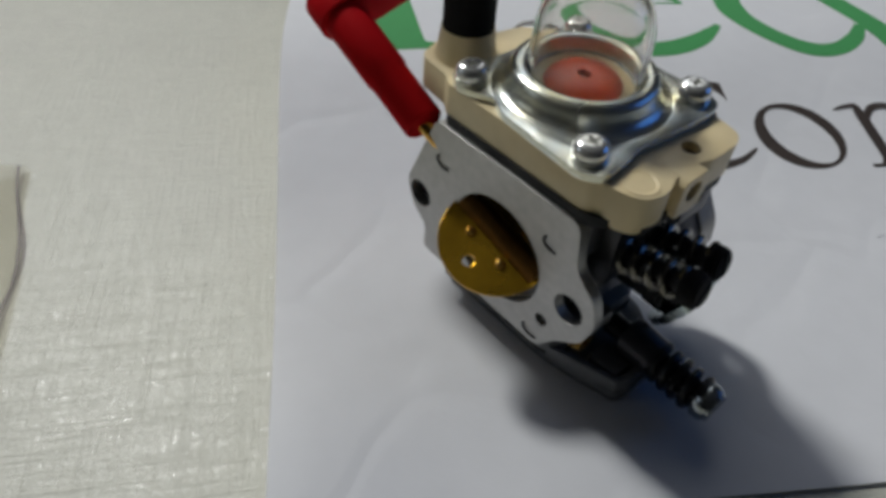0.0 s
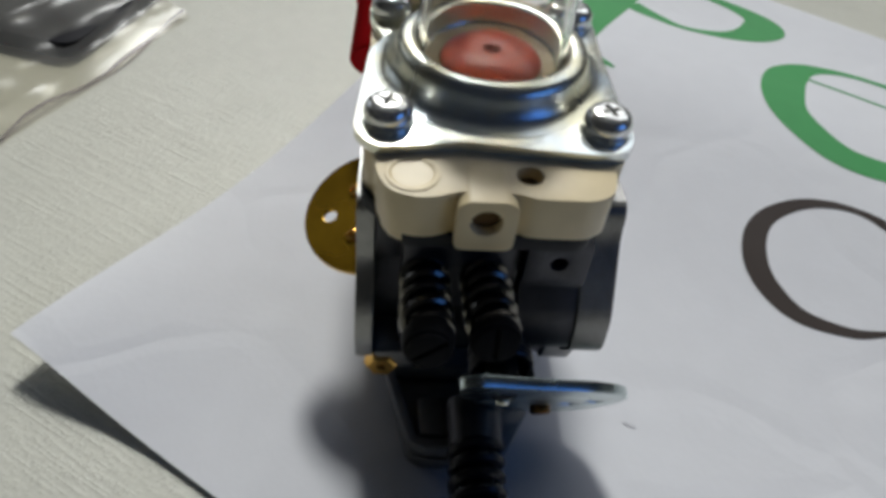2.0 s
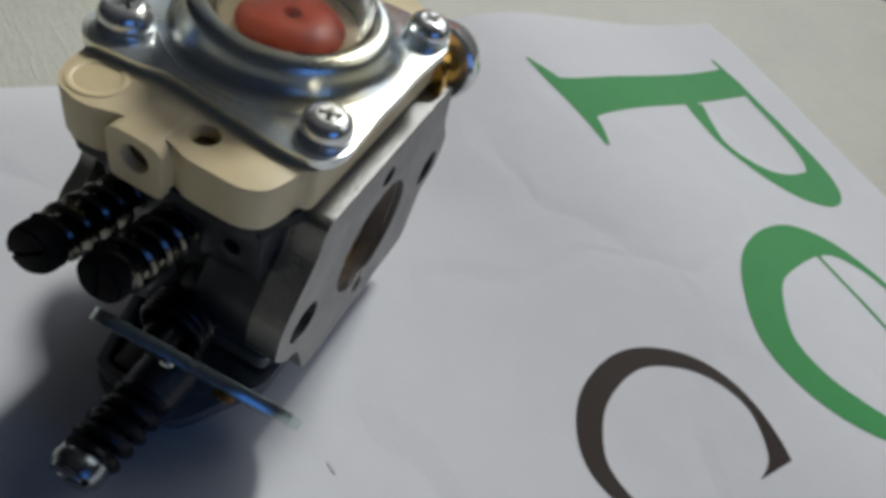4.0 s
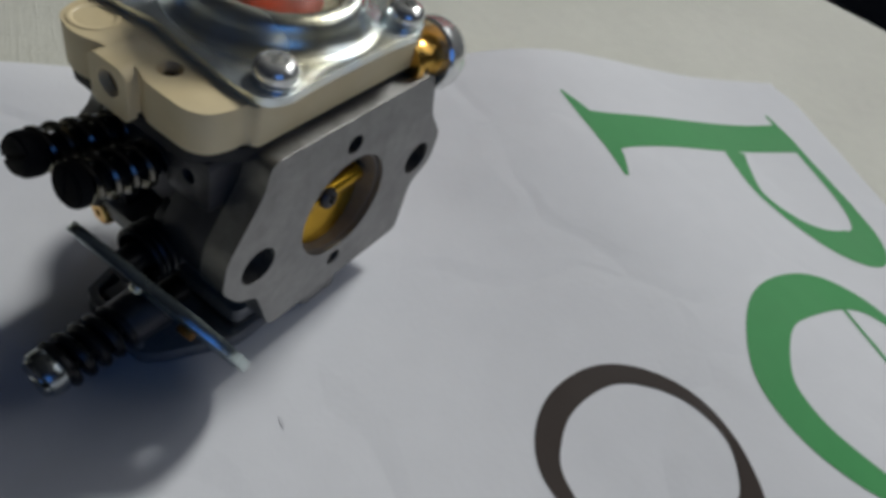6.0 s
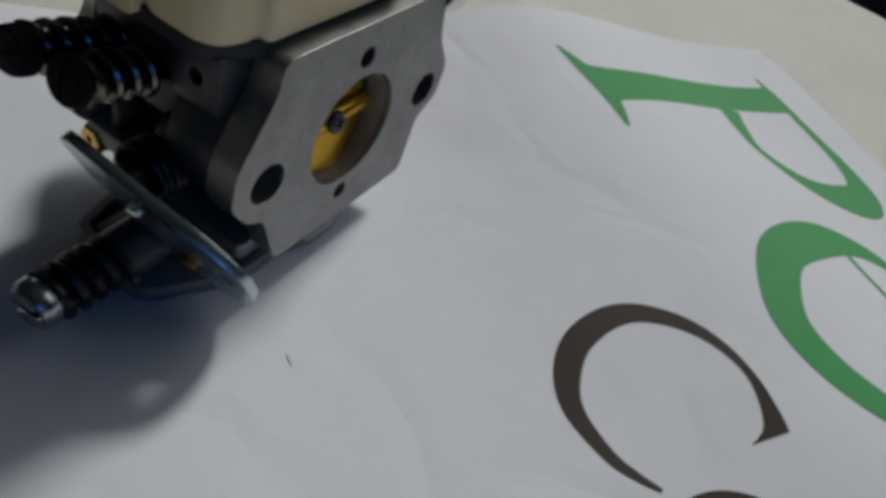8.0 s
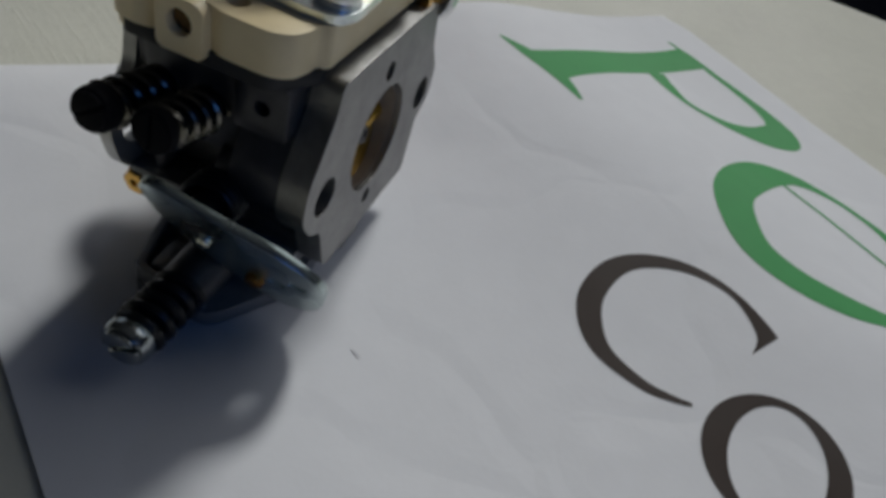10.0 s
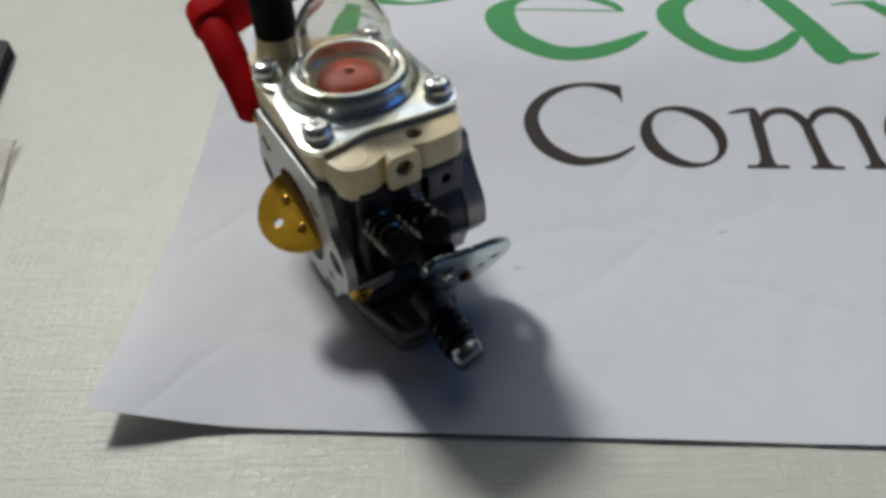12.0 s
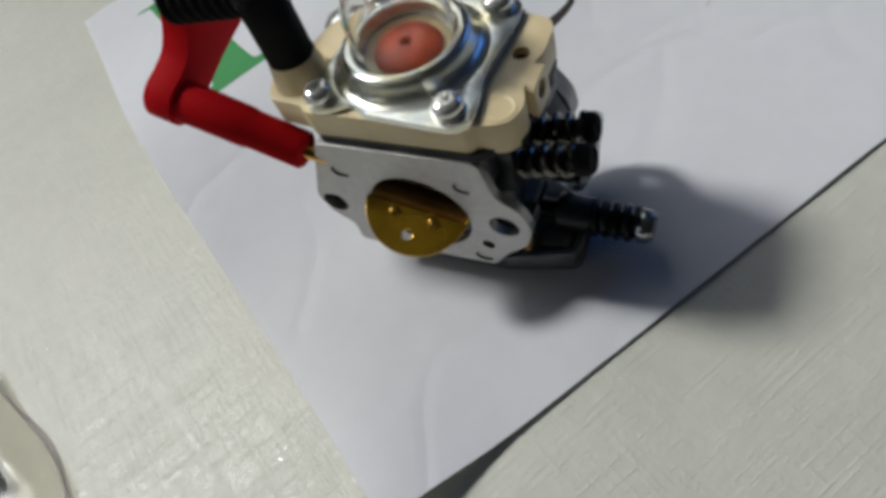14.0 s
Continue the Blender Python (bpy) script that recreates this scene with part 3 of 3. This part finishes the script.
part("diaphragm_cover", plate(rounded([(-13.0, -10.4), (12, -10.4), (18, -9.2), (24.4, -7.6), (25.4, -5.5), (25.2, 3.4), (23.5, 5), (15, 9.8), (-13.5, 9.8)], 1.6), [], 0.0, 2.2, 0.5), COVER, carb, "flat grey metal cover at the base")
part("cover_pad", block(17.6, 23.2, -6.4, -2.6, 2.0, 4.4, 0.7), COVER, carb, "raised grey pad on the cover")
part("cover_tab", block(-3.0, 4.6, 8.6, 12.0, 0.5, 3.8, 1.4, 3), ALU, carb, "small grey tab of the cover")
part("cover_gasket", plate(rounded([(-12.9, -11), (12, -11), (14.5, -9), (14.5, 8.8), (-12.9, 9.2)], 1.2), [], 2.2, 3.2, 0.1), GASKET, carb)
part("base_rim", plate(rounded([(-12.9, -11.2), (12.4, -11.2), (14.2, -9), (14.2, 8.8), (-12.9, 9.4)], 1.2), [], 3.2, 5.6, 0.4), COVER, carb)
part("cover_rim", plate(rounded([(12.6, -10.9), (18.2, -9.3), (24.2, -7.5), (25.0, -5.4), (24.9, 3.0), (23.9, 3.0), (23.9, -5.2), (23.4, -6.6), (17.8, -8.3), (12.6, -9.8)], 0.4), [], 2.0, 4.6, 0.3), COVER, carb, "raised rim of the metal cover")
# Sleeves added behind the bolt holes so that these look dark.
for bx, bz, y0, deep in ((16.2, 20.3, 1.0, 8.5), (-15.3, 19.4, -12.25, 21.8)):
    part("bolt_tunnel", upright(plate(ring_points(bx, bz, 3.9, 28), [ring_points(bx, bz, 2.65, 24)], 0, deep, 0.1), y0), ALU_DEEP_SHADE, carb, "added sleeve that darkens the bolt hole")
# Dark rods draw the crescent slots, the slot shade put into their colour.
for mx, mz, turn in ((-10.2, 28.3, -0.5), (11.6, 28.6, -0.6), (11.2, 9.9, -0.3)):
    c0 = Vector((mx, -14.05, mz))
    part("casting_mark", sweep([c0 + Vector((1.7 * math.cos(a), 0, 1.1 * math.sin(a))) for a in (math.pi + turn + 0.28 * k for k in range(10))], 0.22, 8), ALU_DEEP_SHADE, carb)
# Boss takes the shaded tone; its own grey is lighter.
part("idle_boss", rod((19.6, 0.4, 5.6), (25.6, 0.4, 5.4), 3.5, 3.3), ALU_SHADE, carb, "grey boss for the idle screw")
part("gasket", plate(rounded([(-11.6, -13.6), (15.0, -13.6), (17.5, -11.2), (20.5, -9.8), (20.6, 7.6), (15.8, 10.7), (14.0, 10.7), (-12.4, 10.7)], 1.2), [], 34.5, 36.2, 0.1), GASKET, carb, "black rubber gasket")

pump = rounded([(-11.6, -13.4), (14.0, -13.4), (15.4, -12.2), (18.0, -12.0), (20.3, -10.8), (21.0, -8.2), (20.8, -6.6), (20.3, -5.5), (20.0, -4.6), (20.0, 0.2), (20.2, 1.0), (20.6, 1.9), (20.7, 3.2), (20.7, 7.4), (19.6, 9.3), (17.4, 9.9), (15.6, 10.1), (15.0, 11.2), (-12.0, 11.2), (-16.6, 5.6), (-18.6, -2.5), (-21.0, -7.0), (-19.2, -11.6), (-12.9, -12.2)], 1.3)
pump_body = part("pump_body", plate(pump, [ring_points(17.5, 1.8, 1.3, 20)], 36.2, 41.0, 0.7, 3), CREAM, carb, "cream plastic pump body with lobed front")
part("lobe_skirt", plate(rounded([(15.6, -11.6), (18.0, -11.7), (20.0, -10.6), (20.6, -8.2), (19.7, -6.7), (18.0, -5.9), (15.6, -5.9)], 1.0), [], 35.0, 36.6, 0.3), CREAM, pump_body)
part("front_knob", sideways(plate(rounded([(-4.9, 35.2), (0.6, 35.2), (0.6, 40.4), (-0.3, 41.1), (-4.0, 41.1), (-4.9, 40.4)], 1.0), [ring_points(-2.15, 38.6, 1.45, 24)], 0, 5.0, 0.9, 3), 16.5), CREAM, pump_body, "cream plastic knob")
part("knob_bore", rod((18.0, -2.15, 38.6), (20.5, -2.15, 38.6), 1.44), HOLE_BROWN, pump_body, "brown floor of the hole, darkened for its shade")
part("dimple_rim", placed(lathe([(2.35, 0), (2.5, 0.14), (2.3, 0.2), (2.0, 0.14), (1.8, 0.0)], 28), Matrix.Translation((17.8, -8.8, 40.95))), CREAM, pump_body)
part("top_hole_insert", rod((17.5, 1.8, 37.0), (17.5, 1.8, 39.8), 1.29), HOLE_BROWN, pump_body, "brown floor of the hole, darkened for its shade")
part("hose_boss", placed(lathe([(0, 0), (5.2, 0), (4.9, 3.4), (4.3, 4.6), (3.8, 8.4), (0, 8.4)], 32), Matrix.Translation((-15.7, -6.2, 37.0))), CREAM, pump_body, "cream plastic hose spigot")

PX, PY = 1.2, -0.75
plate_outline = rounded([(x - 0.9, y + 0.55) for x, y in ((-11.2, -12.4), (-8.8, -14.4), (-5.2, -13.6), (-3.0, -12.3), (-0.6, -13.9), (3.0, -14.2), (14.0, -15.0), (16.5, -13.0), (15.9, -8.0), (15.2, -5.2), (16.0, 2.0), (16.4, 8.0), (15.8, 10.8), (13.4, 11.9), (7.0, 11.5), (2.0, 11.5), (-3.0, 11.5), (-8.5, 11.9), (-11.2, 10.0), (-11.0, 5.0), (-10.2, -2.0), (-10.8, -8.0))], 1.8)
pump_plate = part("pump_plate", plate(plate_outline, [ring_points(PX, PY, 7.9, 48)], 41.02, 42.1, 0.3, 3), ZINC, carb, "bright zinc-plated steel retainer plate", 22)
part("bulb_ring", placed(lathe([(7.7, 41.9), (12.3, 42.08), (11.6, 42.2), (11.0, 42.45), (10.6, 42.85), (10.3, 43.4), (10.1, 44.0), (9.95, 44.55), (9.75, 45.0), (9.45, 45.3), (9.05, 45.47), (8.5, 45.52), (8.05, 45.47), (7.8, 45.25), (7.72, 44.6)], 64, True), Matrix.Translation((PX, PY, 0))), RING, pump_plate, "raised shiny ring round the bulb")

bulb_out = [(7.75, 43.2), (7.7, 45.0), (7.6, 50.0)] + [(7.6 * math.cos(a), 50.0 + 7.9 * math.sin(a)) for a in (math.pi / 2 * k / 12 for k in range(1, 12))] + [(1.7, 57.75), (1.35, 58.0), (1.15, 58.8), (0.7, 59.2), (0, 59.25)]
bulb_in = [(0, 57.2)] + [(6.95 * math.cos(a), 50.0 + 7.2 * math.sin(a)) for a in (math.pi / 2 * k / 12 for k in range(11, 0, -1))] + [(6.95, 50.0), (7.0, 45.0), (7.0, 43.2)]
part("primer_bulb", placed(lathe(bulb_out + bulb_in, 56, True), Matrix.Translation((PX, PY, 0))), BULB, carb, "clear plastic primer bulb", 60)
part("bulb_seat", placed(lathe([(0, 41.2), (7.7, 41.2), (7.7, 43.1), (6.9, 43.1), (6.2, 43.0), (5.2, 42.7), (0, 42.7)], 48), Matrix.Translation((PX, PY, 0))), CREAM, carb, "cream plastic seat under the bulb")
valve = part("primer_valve", placed(lathe([(0.75, 42.75), (5.2, 42.75), (5.35, 43.2), (4.95, 43.7), (3.5, 44.25), (1.6, 44.45), (0.95, 44.35), (0.75, 44.0)], 48, True), Matrix.Translation((PX, PY, 0))), ORANGE, carb, "orange-red rubber valve disc")
# Black plug stands for the shade inside the valve's centre hole.
part("valve_centre", placed(lathe([(0, 42.8), (0.74, 42.8), (0.7, 43.6), (0, 43.6)], 16), Matrix.Translation((PX, PY, 0))), BLACK_RUBBER, valve, "dark centre hole")


def screw_head(r, h, arm, wide):
    """A pan head with a cross recess."""
    cross = [(wide, wide), (arm, wide), (arm, -wide), (wide, -wide), (wide, -arm), (-wide, -arm), (-wide, -wide), (-arm, -wide), (-arm, wide), (-wide, wide), (-wide, arm), (wide, arm)]
    q = r * 0.5
    bm = plate(ring_points(0, 0, q, 28), [cross], h * 0.45, h, 0)
    skirt = [(q + (r - q) * math.sin(a), h * 0.3 + h * 0.7 * math.cos(a)) for a in (math.pi / 2 * k / 6 for k in range(7))]
    low = lathe(skirt + [(r, h * 0.15), (r * 0.96, 0), (0, 0), (0, h * 0.45), (q, h * 0.45)], 28)
    me = bpy.data.meshes.new("tmp")
    low.to_mesh(me)
    low.free()
    bm.from_mesh(me)
    bpy.data.meshes.remove(me)
    return bm


for k, (sx, sy) in enumerate(((-1, -1), (1, -1), (1, 1), (-1, 1))):
    at = Matrix.Translation((PX + 10.4 * sx, PY + 10.4 * sy, 42.1)) @ Matrix.Rotation(0.5 + 0.7 * k, 4, "Z")
    washer = placed(lathe([(1.3, 0), (2.45, 0), (2.5, 0.15), (2.45, 0.35), (1.3, 0.35)], 28, True), at)
    s = part("pump_screw", placed(screw_head(2.35, 2.0, 1.0, 0.26), at @ Matrix.Translation((0, 0, 0.35))), CHROME, carb, "chromed cross-head screw")
    part("washer", washer, ZINC, s, "zinc spring washer")

# fuel hose on the spigot
hose = part("fuel_hose", placed(lathe([(2.0, 0), (3.5, 0), (3.65, 0.4), (3.65, 8), (3.7, 12.5), (3.2, 13.4), (2.0, 13.4)], 32, True), Matrix.Translation((-15.7, -6.2, 44.4))), BLACK_RUBBER, carb, "black rubber hose stub")
ridges = []
for k in range(7):
    ridges += [(3.1, k * 2.0), (3.9, k * 2.0 + 0.5), (3.9, k * 2.0 + 1.2), (3.1, k * 2.0 + 1.7)]
part("ribbed_end", placed(lathe([(0, 0)] + ridges + [(0, 13.8)], 28), along((-17.6, -6.2, 57.0), (-32.0, -7.2, 55.6))), BLACK_RUBBER, hose, "black ribbed rubber end")
part("hose_clip", placed(lathe([(3.2, 0), (3.5, 0.2), (3.5, 1.6), (3.2, 1.8)], 28), along((-16.0, -6.2, 57.1), (-32.0, -7.2, 55.6))), STEEL_DARK, hose)

# red choke lever
FOOT, ELBOW = Vector((-15.8, -13.5, 31.7)), Vector((-38.0, -11.9, 38.6))
span = (ELBOW - FOOT).length
lever = part("choke_lever", placed(lathe([(0, 0), (2.9, 0), (3.15, 0.3), (3.2, 10.2), (3.45, 10.5), (3.6, span), (0, span)], 36), along(FOOT, ELBOW)), RED, carb, "red plastic choke lever")
# the paddle stands square to the shaft: u runs along the body, v upwards
axis = (ELBOW - FOOT).normalized()
arm_u = (Vector((0, 1, 0)) - axis * axis.y).normalized()
arm_v = arm_u.cross(axis) if arm_u.cross(axis).z > 0 else axis.cross(arm_u)
hub = [(4.3 * math.cos(a), 4.3 * math.sin(a)) for a in (math.pi * (0.62 + 0.98 * k / 14) for k in range(15))]
paddle = hub + spline([(4.6, -3.0), (7.0, -1.9), (12.4, 0.5), (18.0, 2.2), (19.8, 3.6), (20.6, 6.4), (20.4, 12.0), (18.6, 16.6), (13.0, 18.4), (8.6, 17.2), (6.6, 13.6), (5.6, 9.4), (3.6, 6.2), (0.6, 4.6)], 4)
arm = plate(paddle, [], 0, 5.0, 0.9, 3)
for v in arm.verts:
    v.co = ELBOW + arm_u * v.co.x + arm_v * v.co.y + axis * (v.co.z - 0.3)
part("finger_arm", arm, RED, lever, "red plastic finger paddle")
part("choke_shaft", rod((-16.6, -13.4, 31.6), (-9.5, -12.4, 28.4), 1.2), BRASS, carb, "thin brass choke shaft end")

# choke plate, hinged across the air-side bore
tilt = Matrix.Translation((1.0, -13.0, 20.5)) @ Matrix.Rotation(radians(14), 4, "Y") @ Matrix.Rotation(radians(17), 4, "X")
disc = plate(ring_points(0, 0, 8.9, 56, 8.8), [ring_points(0, -5.4, 0.95, 20)], -0.35, 0.35, 0.08)
choke = part("choke_plate", placed(disc, tilt), GOLD, carb, "yellow brass choke disc with a small hole", 22)
part("choke_axle", placed(rod((-8.3, 1.0, 0.0), (8.3, 1.0, 0.0), 2.0), tilt), AXLE, choke, "brown brass axle")
for dx in (-3.4, 3.4):
    part("choke_screw", placed(screw_head(0.8, 0.55, 0.5, 0.12), tilt @ Matrix.Translation((dx, -2.2, 0.3))), BRASS, choke)
valve_at = Matrix.Translation((1.0, 9.2, 20.3)) @ Matrix.Rotation(radians(-79), 4, "X")
butterfly = part("throttle_plate", placed(plate(ring_points(0, 0, 7.3, 48), [], -0.3, 0.3, 0.05), valve_at), GOLD, carb, "yellow brass throttle disc", 22)
part("axle", placed(rod((-7.0, 0, 0.2), (7.0, 0, 0.2), 1.5), valve_at), GOLD, butterfly)
part("screw", placed(screw_head(1.5, 0.9, 0.9, 0.22), valve_at @ Matrix.Translation((0.3, 0, 1.5))), ALU_SHADE, butterfly, "small steel screw")
part("bore_sleeve", upright(plate(ring_points(0.8, 20.4, 7.66, 48), [ring_points(0.8, 20.4, 7.4, 48)], 0, 22.8, 0), -10.5), BORE, carb, "polished metal bore wall")

def slotted_head(r, h, half, deep):
    """A rounded cheese head with one straight slot across its face."""
    bm = lathe([(0, 0), (r * 0.93, 0), (r, h * 0.12), (r, h * 0.55), (r * 0.94, h * 0.8), (r * 0.78, h - deep * 0.6), (r * 0.7, h - deep), (0, h - deep)], 32)
    me = bpy.data.meshes.new("tmp")
    for side in (1, -1):
        arc = [(r * 0.8 * math.cos(a), r * 0.8 * math.sin(a)) for a in (math.asin(half / r / 0.8) + (math.pi - 2 * math.asin(half / r / 0.8)) * k / 14 for k in range(15))]
        cheek = plate([(x, y * side) for x, y in arc], [], h - deep, h, 0.18, 2)
        cheek.to_mesh(me)
        cheek.free()
        bm.from_mesh(me)
    bpy.data.meshes.remove(me)
    return bm


# mixture needles with springs
cap = (2.2, 1.4)
for k, (ny, length) in enumerate(((-7.0, 12.3), (-0.8, 11.2))):
    a = Vector((17.2, ny, 27.6))
    d = Vector((0.978, 0.01, 0.21))
    needle = part("mixture_needle", rod(a, a + d * (length - 0.4), 1.5), STEEL_DARK, carb, "black steel mixture needle")
    part("spring", coil(a + d * 0.6, a + d * (length - cap[k]), 2.15, 0.55, 4.4), SPRING, needle, "wire spring")
    part("needle_head", placed(slotted_head(2.45, cap[k] + 0.2, 0.22, 0.5), along(a + d * (length - cap[k]), a + d * length) @ Matrix.Rotation(0.6 + k, 4, "Z")), BLACK_RUBBER, needle, "black slotted head")

# throttle lever plate
T0, T1, T2 = Vector((22.9, 16.2, 14.2)), Vector((27.8, -1.7, 23.6)), Vector((21.3, 13.65, 10.2))
e1, e2 = (T1 - T0).normalized(), (T2 - T0).normalized()
e2 = (e2 - e1 * e2.dot(e1)).normalized()
e3 = e2.cross(e1)
lever_at = Matrix(((e1.x, e2.x, e3.x, T0.x), (e1.y, e2.y, e3.y, T0.y), (e1.z, e2.z, e3.z, T0.z), (0, 0, 0, 1)))
lever_outline = rounded([(1.6, -1.2), (6.0, -1.6), (12.0, -0.6), (20.6, 0.0), (21.4, 2.0), (18.0, 6.5), (13.0, 9.6), (8.0, 12.0), (3.0, 13.2), (-1.0, 13.0), (-3.4, 11.4), (-4.4, 8.4), (-4.2, 5.4), (-3.2, 2.4), (-1.6, 0.0)], 1.2)
slots = [rounded([(x - 1.1, y - 0.8), (x + 1.1, y - 0.5), (x + 1.1, y + 0.9), (x - 1.1, y + 0.6)], 0.25, 3) for x, y in ((0.1, 3.9), (1.9, 6.4))]
throttle = part("throttle_lever", placed(plate(lever_outline, slots, -0.6, 0.6, 0.18), lever_at), LEVER, carb, "zinc-plated throttle lever")
# This stud stands in for a rust-brown slot in the lever.
part("slot_stud", placed(rod((4.0, 9.1, -1.5), (4.0, 9.1, 0.9), 1.25), lever_at), AXLE, throttle, "brown stud standing in for a rusty slot")
part("rivet", placed(rod((11.8, 6.9, -1.2), (11.8, 6.9, 1.0), 0.8), lever_at), ZINC, throttle, "bright rivet")
part("throttle_shaft", rod((18.0, 2.0, 18.0), (25.6, 2.0, 18.0), 1.9), STEEL_DARK, throttle)
part("return_spring", coil((19.8, 2.0, 18.0), (23.2, 2.0, 18.0), 3.2, 0.45, 4), STEEL_DARK, throttle, "dark wire return spring")

# fuel inlet behind the pump body
inlet = part("inlet_fitting", placed(lathe([(0, 0), (3.4, 0), (3.4, 1.2), (2.6, 1.8), (2.6, 4.2), (3.1, 4.8), (3.1, 6.4), (0, 6.4)], 28), along((-10.5, 9.4, 36.0), (-17.0, 9.8, 35.2))), BRASS, carb, "brass fuel inlet")
part("inlet_cap", placed(lathe([(2.2, 0.6), (4.4, 0), (4.8, 0.4), (4.85, 2.4), (4.3, 4.0), (2.9, 5.1), (0, 5.5), (0, 4.8), (2.4, 4.5), (3.7, 3.4), (4.1, 1.0)], 36), along((-15.4, 9.8, 35.4), (-21.0, 10.2, 34.6))), CHROME, inlet, "chromed cap")

# idle screw
idle = part("idle_screw", rod((16.0, 0.4, 5.6), (34.0, 0.2, 5.3), 1.9), STEEL_DARK, carb, "steel idle screw")
part("spring", coil((25.4, 0.4, 5.4), (33.8, 0.2, 5.3), 2.75, 0.7, 4.4), STEEL_DARK, idle, "black wire spring")
part("screw_head", placed(slotted_head(3.05, 2.7, 0.45, 0.8), along((33.7, 0.2, 5.3), (37.0, 0.1, 5.2)) @ Matrix.Rotation(0.5, 4, "Z")), SCREW_STEEL, idle, "bright slotted head")
part("brass_plug", placed(lathe([(0, 0), (1.9, 0), (2.0, 0.3), (2.0, 2.4), (1.6, 3.0), (0.6, 3.0), (0.6, 2.4), (0, 2.4)], 6), along((16.0, -11.0, 12.4), (20.0, -11.2, 12.4))), BRASS, carb, "small brass hexagon plug")

# ---- black box and clear bag beside the sheet ----
box = tagged(new("black_box"), "glossy black box with pale stripes lying on the table", "box")
box.matrix_world = pose(-0.147, 0.097, Z_TABLE * MM, 0, 0, 14)
part("box_body", plate(rounded([(-110, -80), (0, -80), (0, 0), (-110, 0)], 5), [], 0, 3.6, 1.4, 3), BOX_BLACK, box, "glossy black carton")
part("white_band", plate([(-100, -42.1), (-14.9, -42.1), (-11.4, -34.8), (-100, -34.8)], [], 3.55, 3.7, 0.03), BOX_PALE, box, "white printed band")
part("gold_line", plate([(-100, -43.6), (-15.6, -43.6), (-14.9, -42.1), (-100, -42.1)], [], 3.55, 3.7, 0.03), BOX_GOLD, box, "thin gold printed line")
part("gold_line", plate([(-100, -34.8), (-11.4, -34.8), (-10.8, -33.8), (-100, -33.8)], [], 3.55, 3.7, 0.03), BOX_GOLD, box, "thin gold printed line")
part("cream_stripe", plate([(-100, -29.6), (-9.2, -29.6), (-8.6, -27.4), (-100, -27.4)], [], 3.55, 3.7, 0.03), BOX_PALE, box, "cream printed stripe")


def ease(t):
    t = min(1, max(0, t))
    return t * t * (3 - 2 * t)


def bag_sheet(seed, z0):
    bm = bmesh.new()
    nx, ny = 62, 110
    grid = []
    for i in range(nx + 1):
        row = []
        for j in range(ny + 1):
            u, v = i / nx, j / ny
            x = -(u * 62) - 2.5 * noise.noise((v * 5, seed, 0.3)) - 6 * v * v
            y = -70 + 140 * v
            f = noise.noise((x / 17, y / 23, seed)) + 0.5 * noise.noise((x / 6, y / 9, seed + 4))
            z = z0 + min(u * 10, 1) * (1.6 + 1.5 * f + 3 * u)
            z += 3.8 * ease((-x - 15) / 11) * ease((y - 26) / 14)
            row.append(bm.verts.new((x, y, max(0.15 + z0 * 0.2, z))))
        grid.append(row)
    for i in range(nx):
        for j in range(ny):
            bm.faces.new((grid[i][j], grid[i + 1][j], grid[i + 1][j + 1], grid[i][j + 1]))
    return bm


bag = tagged(new("plastic_bag"), "crumpled clear plastic bag lying flat on the table", "bag")
bag.matrix_world = pose(-0.1125, -0.022, Z_TABLE * MM, 0, 0, 4)
part("upper_film", bag_sheet(3.0, 1.1), FILM, bag, "crumpled clear film")
part("lower_film", bag_sheet(7.0, 0.3), FILM, bag, "crumpled clear film")
part("seam", sweep([(-0.6 - 1.2 * math.sin(k * 0.7) - 6 * (k / 30) ** 2, -70 + 140 * k / 30, 0.8 + 0.5 * math.sin(k * 1.3)) for k in range(31)], 0.35, 6), SEAM, bag, "welded seam of the bag")
